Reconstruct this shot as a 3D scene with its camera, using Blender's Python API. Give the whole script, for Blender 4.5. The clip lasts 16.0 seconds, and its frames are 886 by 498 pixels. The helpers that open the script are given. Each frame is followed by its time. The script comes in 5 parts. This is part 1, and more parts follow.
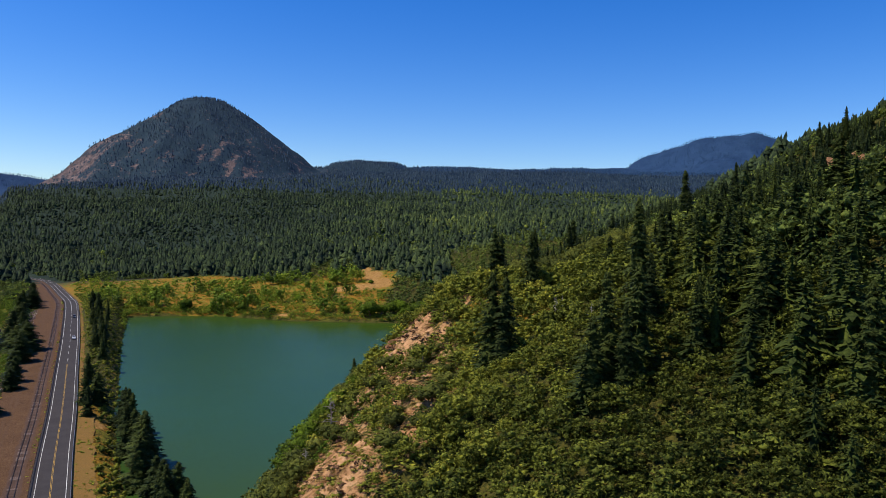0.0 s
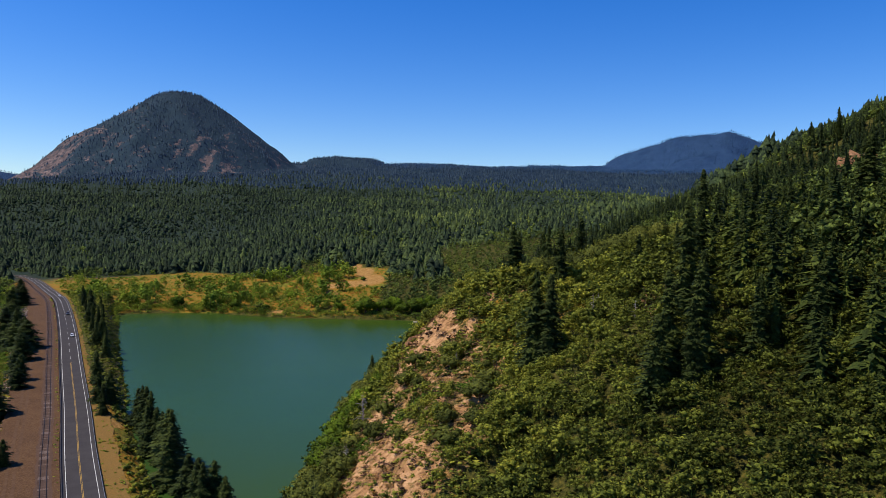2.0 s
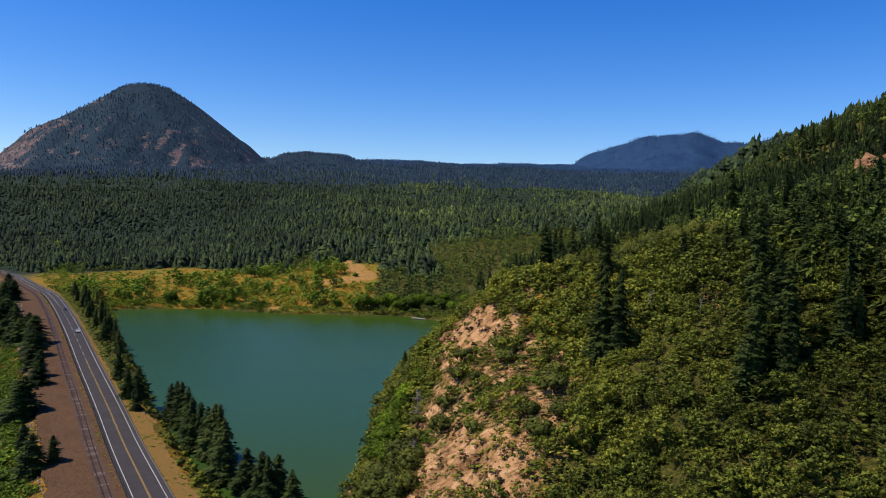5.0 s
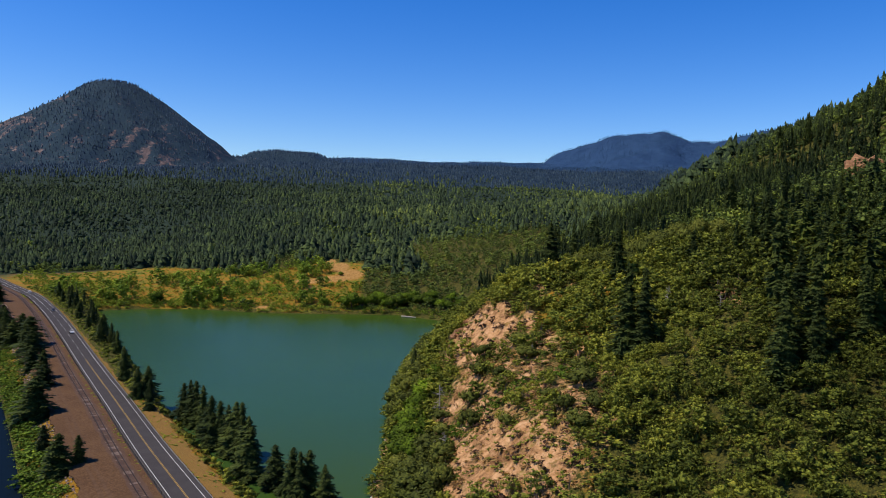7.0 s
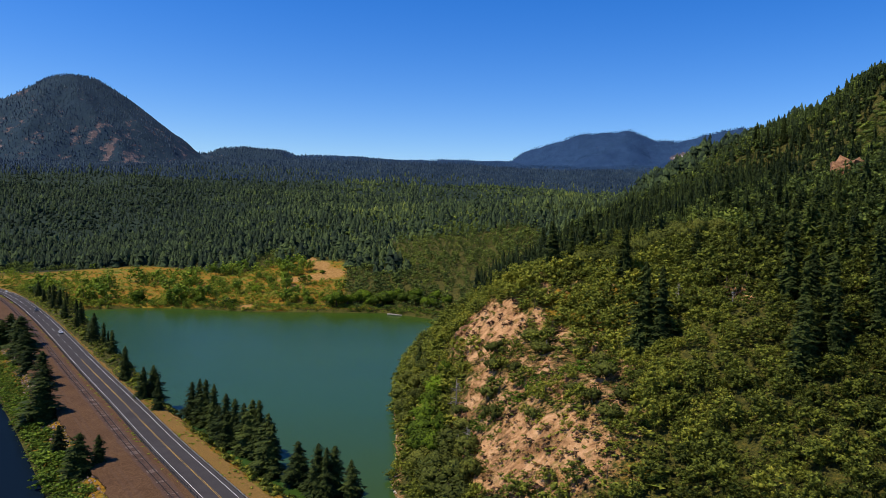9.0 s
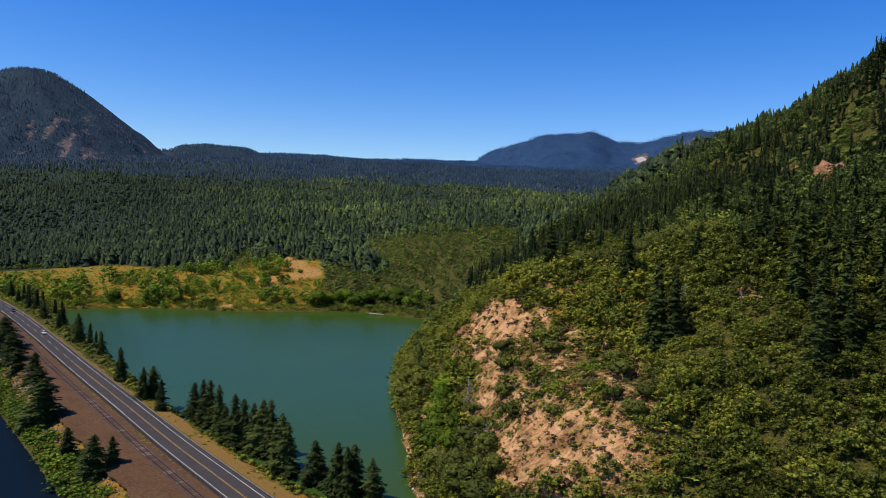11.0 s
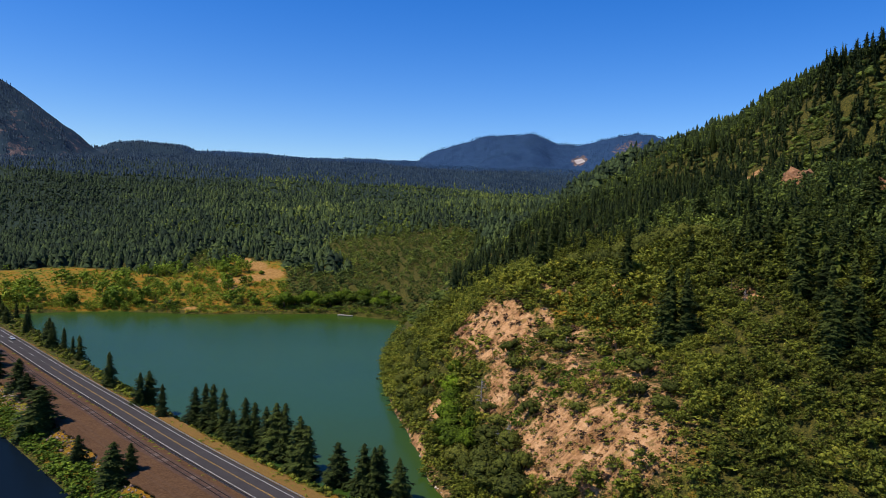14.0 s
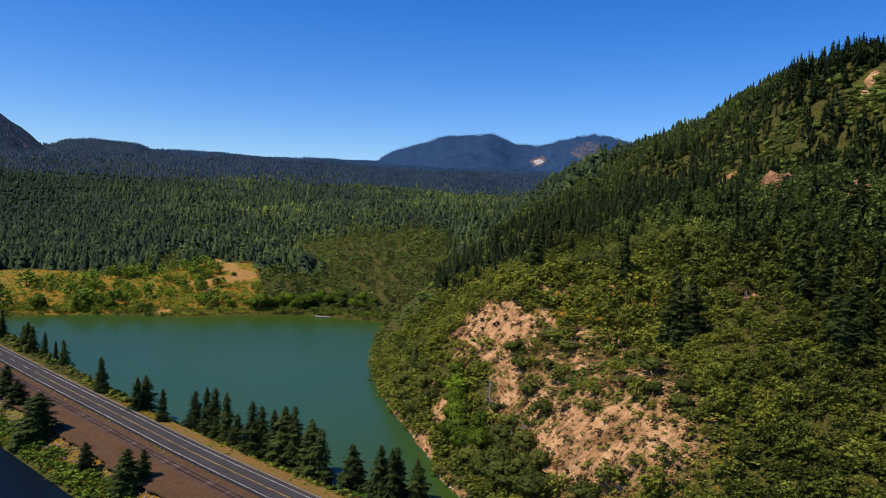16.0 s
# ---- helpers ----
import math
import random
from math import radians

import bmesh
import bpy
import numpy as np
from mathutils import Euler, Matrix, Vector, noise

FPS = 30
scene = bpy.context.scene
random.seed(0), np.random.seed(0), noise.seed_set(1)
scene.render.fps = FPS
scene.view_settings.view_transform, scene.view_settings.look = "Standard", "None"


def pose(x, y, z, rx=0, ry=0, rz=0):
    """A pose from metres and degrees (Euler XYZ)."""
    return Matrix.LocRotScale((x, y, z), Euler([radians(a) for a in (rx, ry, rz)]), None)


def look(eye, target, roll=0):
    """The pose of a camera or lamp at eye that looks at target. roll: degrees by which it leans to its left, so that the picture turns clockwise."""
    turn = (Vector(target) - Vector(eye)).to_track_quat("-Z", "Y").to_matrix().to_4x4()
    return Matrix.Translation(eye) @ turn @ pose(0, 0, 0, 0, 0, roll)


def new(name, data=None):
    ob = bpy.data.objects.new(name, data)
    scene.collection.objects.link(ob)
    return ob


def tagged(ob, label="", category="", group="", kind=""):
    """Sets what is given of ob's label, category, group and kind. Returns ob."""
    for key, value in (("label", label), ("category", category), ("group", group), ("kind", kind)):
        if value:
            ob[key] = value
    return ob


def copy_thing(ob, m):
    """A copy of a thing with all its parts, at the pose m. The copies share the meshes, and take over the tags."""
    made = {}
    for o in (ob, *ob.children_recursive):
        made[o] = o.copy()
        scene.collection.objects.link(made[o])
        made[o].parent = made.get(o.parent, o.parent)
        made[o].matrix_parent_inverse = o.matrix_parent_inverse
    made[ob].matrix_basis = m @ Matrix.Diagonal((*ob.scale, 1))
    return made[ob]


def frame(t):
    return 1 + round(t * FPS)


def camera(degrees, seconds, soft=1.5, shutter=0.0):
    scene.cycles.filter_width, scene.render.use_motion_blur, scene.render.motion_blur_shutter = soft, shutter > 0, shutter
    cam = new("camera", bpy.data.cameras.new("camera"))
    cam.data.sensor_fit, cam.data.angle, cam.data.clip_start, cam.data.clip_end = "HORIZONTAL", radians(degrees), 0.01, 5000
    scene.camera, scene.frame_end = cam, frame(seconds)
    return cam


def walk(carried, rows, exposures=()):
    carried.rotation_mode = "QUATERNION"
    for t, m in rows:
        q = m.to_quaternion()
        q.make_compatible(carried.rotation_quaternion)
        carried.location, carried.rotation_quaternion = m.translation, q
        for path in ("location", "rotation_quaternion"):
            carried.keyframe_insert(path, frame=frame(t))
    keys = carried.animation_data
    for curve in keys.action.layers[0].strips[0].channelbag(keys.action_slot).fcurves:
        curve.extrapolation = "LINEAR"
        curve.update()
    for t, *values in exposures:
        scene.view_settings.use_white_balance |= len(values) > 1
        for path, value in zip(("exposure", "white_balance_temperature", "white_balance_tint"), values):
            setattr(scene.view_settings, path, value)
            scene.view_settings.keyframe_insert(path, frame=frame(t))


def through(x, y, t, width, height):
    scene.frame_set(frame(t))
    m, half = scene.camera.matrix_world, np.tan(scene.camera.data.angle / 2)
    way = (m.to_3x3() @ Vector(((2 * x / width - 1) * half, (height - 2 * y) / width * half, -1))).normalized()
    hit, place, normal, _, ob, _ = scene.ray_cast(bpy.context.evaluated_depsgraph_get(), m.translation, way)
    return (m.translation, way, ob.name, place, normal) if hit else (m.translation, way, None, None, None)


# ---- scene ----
cam = camera(64.0, 16.0, soft=0.5)
PATH = [
    (0, (3.61, -0.832, 73.388), (3.498, 1.164, 73.328), 0.9),
    (0.5, (-0.213, -1.367, 73.431), (-0.304, 0.63, 73.369), 0.9),
    (1, (-4.027, -1.663, 73.469), (-4.108, 0.334, 73.404), 0.9),
    (1.5, (-8.072, -1.752, 73.357), (-8.137, 0.246, 73.29), 1.1),
    (2, (-12.085, -1.898, 73.244), (-12.128, 0.1, 73.176), 1.1),
    (2.5, (-16.052, -2.235, 73.179), (-16.077, -0.237, 73.108), 1.2),
    (3, (-20.264, -2.463, 73.08), (-20.272, -0.464, 73.007), 1.3),
    (3.5, (-24.499, -2.647, 72.992), (-24.491, -0.648, 72.918), 1.4),
    (4, (-28.626, -3.116, 72.858), (-28.605, -1.117, 72.784), 1.5),
    (6.5, (-48.094, -8.083, 72.375), (-47.978, -6.087, 72.298), 1.4),
    (7, (-51.757, -8.964, 72.522), (-51.617, -6.971, 72.445), 1.4),
    (7.5, (-55.484, -9.958, 72.578), (-55.319, -7.966, 72.5), 1.4),
    (8, (-59.279, -10.806, 72.605), (-59.089, -8.817, 72.525), 1.4),
    (8.5, (-62.927, -11.443, 72.628), (-62.714, -9.456, 72.548), 1.4),
    (9, (-66.675, -11.959, 72.644), (-66.44, -9.975, 72.563), 1.4),
    (11.5, (-85.748, -13.028, 72.897), (-85.38, -11.064, 72.816), 1.7),
    (12, (-89.577, -13.185, 72.971), (-89.182, -11.226, 72.89), 1.7),
    (12.5, (-93.184, -13.1, 72.952), (-92.762, -11.147, 72.873), 1.7),
    (13, (-97.013, -12.905, 73.043), (-96.561, -10.959, 72.965), 1.8),
    (13.5, (-100.954, -12.692, 73.133), (-100.474, -10.752, 73.057), 1.8),
    (14, (-104.946, -12.329, 73.231), (-104.437, -10.396, 73.155), 1.8),
    (14.5, (-108.909, -11.83, 73.367), (-108.371, -9.905, 73.291), 1.8),
    (15, (-112.825, -11.378, 73.417), (-112.259, -9.461, 73.342), 1.8),
    (15.5, (-116.664, -10.799, 73.45), (-116.07, -8.891, 73.377), 1.8),
    (16, (-120.544, -9.917, 73.617), (-119.92, -8.018, 73.544), 1.8),
]
walk(cam, [(t, look(eye, target, roll)) for t, eye, target, roll in PATH])

# ---- world, sun, exposure ----
SUN = Vector((-0.52, -0.10, 0.85)).normalized()
world = bpy.data.worlds.new("sky")
scene.world = world
world.use_nodes = True
wn, wl = world.node_tree.nodes, world.node_tree.links
sky = wn.new("ShaderNodeTexSky")
sky.sky_type, sky.sun_disc = "NISHITA", False
sky.sun_elevation = math.asin(SUN.z)
sky.sun_rotation = math.atan2(SUN.x, SUN.y)
sky.altitude, sky.air_density, sky.dust_density, sky.ozone_density = 100, 1.0, 0.35, 6.0
deep = wn.new("ShaderNodeHueSaturation")
deep.inputs["Hue"].default_value, deep.inputs["Saturation"].default_value, deep.inputs["Value"].default_value = 0.5155, 1.35, 1.54
wl.new(sky.outputs[0], deep.inputs["Color"])
wl.new(deep.outputs[0], wn["Background"].inputs[0])
wn["Background"].inputs[1].default_value = 0.10
sun = new("sun", bpy.data.lights.new("sun", "SUN"))
sun.data.energy, sun.data.angle, sun.data.color = 5.0, radians(0.53), (1.0, 0.90, 0.73)
sun.matrix_world = look((0, 0, 400), Vector((0, 0, 400)) - SUN)
scene.view_settings.exposure = 0.0


# ---- materials ----
class Mat:
    """A small helper to write a node material line by line."""

    def __init__(self, name, rough=0.8, spec=0.3, metal=0.0):
        self.m = bpy.data.materials.new(name)
        self.m.use_nodes = True
        self.n, self.l = self.m.node_tree.nodes, self.m.node_tree.links
        self.b = self.n["Principled BSDF"]
        self.b.inputs["Roughness"].default_value = rough
        self.b.inputs["Specular IOR Level"].default_value = spec
        self.b.inputs["Metallic"].default_value = metal

    def node(self, kind, **ins):
        nd = self.n.new(kind)
        for k, v in ins.items():
            nd.inputs[k.replace("_", " ")].default_value = v
        return nd

    def coords(self, scale=1.0):
        g = self.n.new("ShaderNodeNewGeometry")
        s = self.n.new("ShaderNodeVectorMath")
        s.operation = "SCALE"
        s.inputs["Scale"].default_value = scale
        self.l.new(g.outputs["Position"], s.inputs[0])
        return s.outputs[0]

    def noise(self, scale, detail=4.0, rough=0.55, vec=None):
        nd = self.node("ShaderNodeTexNoise", Scale=scale, Detail=detail, Roughness=rough)
        self.l.new(vec or self.coords(), nd.inputs["Vector"])
        return nd.outputs["Fac"]

    def ramp(self, fac, stops):
        nd = self.n.new("ShaderNodeValToRGB")
        el = nd.color_ramp.elements
        while len(el) < len(stops):
            el.new(0.5)
        for e, (p, c) in zip(el, stops):
            e.position, e.color = p, (*c, 1)
        self.l.new(fac, nd.inputs[0])
        return nd.outputs[0]

    def mix(self, fac, a, b, mode="MIX"):
        nd = self.n.new("ShaderNodeMix")
        nd.data_type, nd.blend_type = "RGBA", mode
        for sock, v in ((nd.inputs[0], fac), (nd.inputs[6], a), (nd.inputs[7], b)):
            if isinstance(v, (int, float)):
                sock.default_value = v
            elif isinstance(v, tuple):
                sock.default_value = (*v, 1)
            else:
                self.l.new(v, sock)
        return nd.outputs[2]

    def math(self, op, a, b=0.0):
        nd = self.n.new("ShaderNodeMath")
        nd.operation = op
        for sock, v in zip(nd.inputs, (a, b)):
            if isinstance(v, (int, float)):
                sock.default_value = v
            else:
                self.l.new(v, sock)
        return nd.outputs[0]

    def attr(self, name, channel="Fac"):
        nd = self.n.new("ShaderNodeAttribute")
        nd.attribute_name = name
        return nd.outputs[channel]

    def rand(self, kind="object"):
        if kind == "object":
            return self.n.new("ShaderNodeObjectInfo").outputs["Random"]
        return self.n.new("ShaderNodeNewGeometry").outputs["Random Per Island"]

    def colour(self, sock):
        self.l.new(sock, self.b.inputs["Base Color"])
        return self

    def bump(self, height, strength=0.5, dist=0.1):
        nd = self.node("ShaderNodeBump", Strength=strength, Distance=dist)
        self.l.new(height, nd.inputs["Height"])
        self.l.new(nd.outputs[0], self.b.inputs["Normal"])
        return self


def leaf_mat(name, stops, tree="attr", through=0.18, grain=1.6):
    """Foliage: colour by tree and by spray, with some light let through."""
    k = Mat(name, 0.75, 0.06)
    per = k.attr("tint") if tree == "attr" else k.rand("object")
    own = k.rand("island")
    f = k.math("ADD", k.math("MULTIPLY", per, 0.58), k.math("MULTIPLY", own, 0.42))
    patch = k.noise(0.03, 3)
    f = k.math("ADD", f, k.math("MULTIPLY", k.math("SUBTRACT", patch, 0.5), 0.5))
    col = k.ramp(f, stops)
    leaf = k.noise(grain, 4, 0.7)
    col = k.mix(1.0, col, k.ramp(leaf, [(0.36, (0.52, 0.55, 0.58)), (0.50, (0.97, 0.97, 0.95)), (0.64, (1.5, 1.45, 1.3))]), "MULTIPLY")
    k.colour(col).bump(leaf, 0.4, 0.6 / grain)
    tr = k.n.new("ShaderNodeBsdfTranslucent")
    k.l.new(col, tr.inputs[0])
    ms = k.n.new("ShaderNodeMixShader")
    ms.inputs[0].default_value = through
    k.l.new(k.b.outputs[0], ms.inputs[1])
    k.l.new(tr.outputs[0], ms.inputs[2])
    k.l.new(ms.outputs[0], k.n["Material Output"].inputs[0])
    return k.m


CONIFER = leaf_mat("conifer_needles", [(0.1, (0.019, 0.029, 0.009)), (0.5, (0.037, 0.052, 0.013)), (0.9, (0.064, 0.082, 0.018))], "object")
CONIFER_F = leaf_mat("hill_needles", [(0.1, (0.016, 0.026, 0.009)), (0.45, (0.036, 0.052, 0.014)), (0.75, (0.074, 0.098, 0.018)), (0.95, (0.14, 0.16, 0.022))])
# distance haze is put into these two needle colours as blue
CONIFER_D = leaf_mat("distant_hazed_needles", [(0.1, (0.012, 0.027, 0.058)), (0.5, (0.027, 0.050, 0.086)), (0.9, (0.056, 0.084, 0.108))], grain=0.25)
CONIFER_HAZE = leaf_mat("haze_blue_needles", [(0.1, (0.017, 0.046, 0.110)), (0.5, (0.024, 0.060, 0.134)), (0.9, (0.034, 0.074, 0.145))], grain=0.2)
CONIFER_V = leaf_mat("valley_needles", [(0.05, (0.016, 0.027, 0.018)), (0.4, (0.048, 0.072, 0.031)), (0.7, (0.088, 0.120, 0.037)), (0.95, (0.160, 0.192, 0.042))], grain=0.6)
SHRUB = leaf_mat("oak_leaves", [(0.10, (0.052, 0.064, 0.013)), (0.40, (0.145, 0.168, 0.026)), (0.70, (0.235, 0.250, 0.034)), (0.95, (0.35, 0.32, 0.042))], through=0.28, grain=2.4)
BROAD = leaf_mat("broad_leaves", [(0.05, (0.044, 0.066, 0.020)), (0.5, (0.110, 0.148, 0.034)), (0.95, (0.24, 0.285, 0.046))], through=0.24)
BUSH = leaf_mat("willow_leaves", [(0.05, (0.070, 0.115, 0.016)), (0.5, (0.178, 0.255, 0.028)), (0.95, (0.34, 0.37, 0.042))], through=0.28)
BROAD_O = leaf_mat("broad_leaves_single", [(0.05, (0.034, 0.052, 0.008)), (0.5, (0.088, 0.135, 0.011)), (0.95, (0.16, 0.24, 0.015))], "object", through=0.2)

CONIFER_S = leaf_mat("stand_needles", [(0.1, (0.018, 0.028, 0.008)), (0.5, (0.046, 0.064, 0.014)), (0.9, (0.094, 0.116, 0.020))], "object")
BUSH_S = leaf_mat("young_leaves", [(0.05, (0.070, 0.120, 0.016)), (0.5, (0.160, 0.240, 0.026)), (0.95, (0.28, 0.34, 0.040))], "object", through=0.28)
BROAD_F = leaf_mat("fern_leaves", [(0.05, (0.05, 0.085, 0.012)), (0.5, (0.105, 0.175, 0.018)), (0.95, (0.18, 0.26, 0.028))], through=0.25)
BRUSH = leaf_mat("dry_brush", [(0.1, (0.030, 0.016, 0.011)), (0.5, (0.085, 0.046, 0.030)), (0.9, (0.19, 0.11, 0.055))], through=0.05)
OAK = leaf_mat("gnarled_oak_leaves", [(0.05, (0.046, 0.056, 0.013)), (0.5, (0.102, 0.116, 0.022)), (0.95, (0.170, 0.172, 0.032))], "object", through=0.2)
STRAW = leaf_mat("dry_straw", [(0.1, (0.20, 0.105, 0.035)), (0.5, (0.36, 0.21, 0.075)), (0.9, (0.52, 0.35, 0.13))], through=0.15)

k = Mat("bark", 0.9)
k.colour(k.ramp(k.noise(3.0, 6), [(0.3, (0.05, 0.035, 0.025)), (0.7, (0.16, 0.12, 0.09))])).bump(k.noise(12, 5), 0.6, 0.05)
BARK = k.m
k = Mat("dead_wood", 0.85)
k.colour(k.ramp(k.noise(4.0, 6), [(0.3, (0.14, 0.12, 0.10)), (0.7, (0.36, 0.32, 0.27))]))
DEADWOOD = k.m


def ground_mat():
    """Forest floor, dry grass, bare tan earth and rock, by the cover that the ground carries there."""
    k = Mat("ground_cover", 0.95, 0.1)
    fine, mid = k.noise(2.2, 6, 0.65), k.noise(0.35, 5)
    floor = k.ramp(k.noise(0.9, 10, 0.8), [(0.40, (0.022, 0.022, 0.006)), (0.50, (0.060, 0.060, 0.012)), (0.62, (0.14, 0.11, 0.022))])
    grass = k.ramp(fine, [(0.25, (0.110, 0.056, 0.007)), (0.5, (0.26, 0.130, 0.014)), (0.75, (0.42, 0.235, 0.030))])
    green = k.ramp(fine, [(0.3, (0.070, 0.078, 0.010)), (0.5, (0.150, 0.145, 0.018)), (0.7, (0.25, 0.22, 0.030))])
    meadow = k.mix(k.ramp(k.noise(0.09, 7, 0.7), [(0.46, (0, 0, 0)), (0.58, (1, 1, 1))]), grass, green)
    runs = k.node("ShaderNodeMapping", Scale=(0.22, 1.5, 0.35), Rotation=(0, 0, 0.25))
    k.l.new(k.coords(), runs.inputs["Vector"])
    streak = k.noise(0.8, 6, 0.7, runs.outputs[0])
    ev = k.math("ADD", k.math("MULTIPLY", k.noise(1.3, 9, 0.8), 0.30), k.math("ADD", k.math("MULTIPLY", k.noise(0.16, 6, 0.65), 0.42), k.math("MULTIPLY", streak, 0.28)))
    earth = k.ramp(ev, [(0.37, (0.07, 0.033, 0.015)), (0.44, (0.21, 0.108, 0.048)), (0.50, (0.43, 0.232, 0.102)), (0.61, (0.64, 0.385, 0.20))])
    brown = k.ramp(k.noise(1.6, 9, 0.8), [(0.36, (0.05, 0.024, 0.012)), (0.5, (0.20, 0.098, 0.040)), (0.64, (0.38, 0.20, 0.080))])
    earth = k.mix(k.ramp(k.noise(0.075, 6, 0.7), [(0.53, (0, 0, 0)), (0.62, (1, 1, 1))]), earth, brown)
    sand = k.ramp(k.noise(0.5, 9, 0.75), [(0.36, (0.17, 0.085, 0.020)), (0.5, (0.33, 0.18, 0.052)), (0.64, (0.46, 0.27, 0.095))])
    edge = k.math("SUBTRACT", k.noise(0.45, 6, 0.7), 0.5)

    def cover(ch):
        sep = k.n.new("ShaderNodeSeparateColor")
        k.l.new(k.attr("cover", "Color"), sep.inputs[0])
        v = k.math("ADD", sep.outputs[ch], k.math("MULTIPLY", edge, 0.9))
        return k.ramp(v, [(0.42, (0, 0, 0)), (0.58, (1, 1, 1))])

    col = k.mix(cover(0), floor, meadow)
    thin = k.ramp(k.noise(0.30, 6, 0.7), [(0.36, (0.3, 0.3, 0.3)), (0.46, (1, 1, 1))])
    col = k.mix(k.math("MULTIPLY", cover(1), thin), col, earth)
    col = k.mix(cover(2), col, sand)
    talus = k.ramp(k.noise(0.06, 8, 0.7), [(0.32, (0.040, 0.036, 0.042)), (0.52, (0.115, 0.084, 0.080)), (0.70, (0.27, 0.20, 0.18))])
    sc = k.n.new("ShaderNodeAttribute")
    sc.attribute_name = "talus"
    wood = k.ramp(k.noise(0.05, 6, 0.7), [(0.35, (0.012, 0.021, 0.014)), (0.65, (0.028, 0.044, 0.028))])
    # distance haze painted as blue over the far ground
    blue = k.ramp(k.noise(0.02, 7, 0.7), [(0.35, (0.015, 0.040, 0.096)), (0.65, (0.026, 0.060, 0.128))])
    wood = k.mix(k.attr("far_haze"), wood, blue)
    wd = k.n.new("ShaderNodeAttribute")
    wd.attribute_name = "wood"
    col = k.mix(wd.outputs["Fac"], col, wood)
    scree = k.math("ADD", sc.outputs["Fac"], k.math("MULTIPLY", k.math("SUBTRACT", k.noise(0.045, 7, 0.75), 0.5), 2.6))
    col = k.mix(k.ramp(scree, [(0.50, (0, 0, 0)), (0.62, (1, 1, 1))]), col, talus)
    scar = k.ramp(k.noise(0.03, 5), [(0.3, (0.26, 0.23, 0.22)), (0.7, (0.44, 0.40, 0.38))])
    col = k.mix(k.ramp(sc.outputs["Fac"], [(0.90, (0, 0, 0)), (0.96, (1, 1, 1))]), col, scar)
    k.colour(col).bump(k.mix(0.5, k.noise(1.1, 8, 0.7), mid), 1.0, 1.2)
    return k.m


GROUND = ground_mat()

k = Mat("asphalt", 0.95, 0.08)
k.colour(k.mix(0.5, k.ramp(k.noise(0.25, 4), [(0.3, (0.034, 0.030, 0.031)), (0.7, (0.060, 0.053, 0.053))]), k.ramp(k.noise(30, 3), [(0.3, (0.03, 0.028, 0.028)), (0.7, (0.075, 0.068, 0.066))]))).bump(k.noise(60, 2), 0.2, 0.01)
ASPHALT = k.m
k = Mat("white_line", 0.7)
k.colour(k.ramp(k.noise(3, 6, 0.7), [(0.3, (0.36, 0.35, 0.33)), (0.55, (0.66, 0.65, 0.62))]))
WHITE = k.m
k = Mat("yellow_line", 0.7)
k.colour(k.ramp(k.noise(3, 6, 0.7), [(0.3, (0.20, 0.12, 0.025)), (0.55, (0.52, 0.31, 0.045))]))
YELLOW = k.m
k = Mat("ballast", 0.95, 0.1)
k.colour(k.mix(0.5, k.ramp(k.noise(0.12, 5), [(0.3, (0.070, 0.036, 0.017)), (0.7, (0.118, 0.064, 0.030))]), k.ramp(k.noise(2.2, 8, 0.8), [(0.36, (0.024, 0.012, 0.006)), (0.5, (0.090, 0.048, 0.024)), (0.64, (0.20, 0.116, 0.060))]))).bump(k.noise(14, 4, 0.7), 0.8, 0.08)
BALLAST = k.m
k = Mat("dry_verge", 0.95, 0.1)
k.colour(k.mix(k.noise(0.2, 4), k.ramp(k.noise(2.5, 6), [(0.3, (0.13, 0.062, 0.016)), (0.7, (0.32, 0.17, 0.048))]), k.ramp(k.noise(4, 5), [(0.3, (0.08, 0.06, 0.014)), (0.7, (0.24, 0.15, 0.04))]))).bump(k.noise(5, 5), 0.7, 0.2)
VERGE = k.m
k = Mat("rail_steel", 0.6, 0.3, 0.3)
k.colour(k.ramp(k.noise(1, 4), [(0.3, (0.020, 0.013, 0.010)), (0.7, (0.045, 0.030, 0.024))]))
STEEL = k.m
k = Mat("galvanised", 0.45, 0.5, 0.7)
k.colour(k.ramp(k.noise(1.5, 4), [(0.3, (0.36, 0.35, 0.33)), (0.7, (0.55, 0.54, 0.52))]))
GALV = k.m
k = Mat("dark_steel", 0.75, 0.3, 0.3)
k.colour(k.ramp(k.noise(1.5, 5), [(0.3, (0.07, 0.055, 0.045)), (0.7, (0.16, 0.13, 0.11))]))
DARK_STEEL = k.m
k = Mat("post_timber", 0.9)
k.colour(k.ramp(k.noise(6, 4), [(0.3, (0.05, 0.04, 0.032)), (0.7, (0.11, 0.09, 0.075))]))
TIMBER = k.m
k = Mat("tie_timber", 0.9)
k.colour(k.ramp(k.rand("island"), [(0.0, (0.040, 0.024, 0.018)), (0.80, (0.085, 0.052, 0.040)), (0.90, (0.10, 0.064, 0.05)), (0.95, (0.19, 0.14, 0.11))]))
TIE = k.m
k = Mat("riprap_stone", 0.9)
k.colour(k.ramp(k.rand("island"), [(0.0, (0.10, 0.065, 0.05)), (0.6, (0.22, 0.15, 0.12)), (1.0, (0.34, 0.26, 0.21))])).bump(k.noise(6, 5), 0.6, 0.1)
STONE = k.m


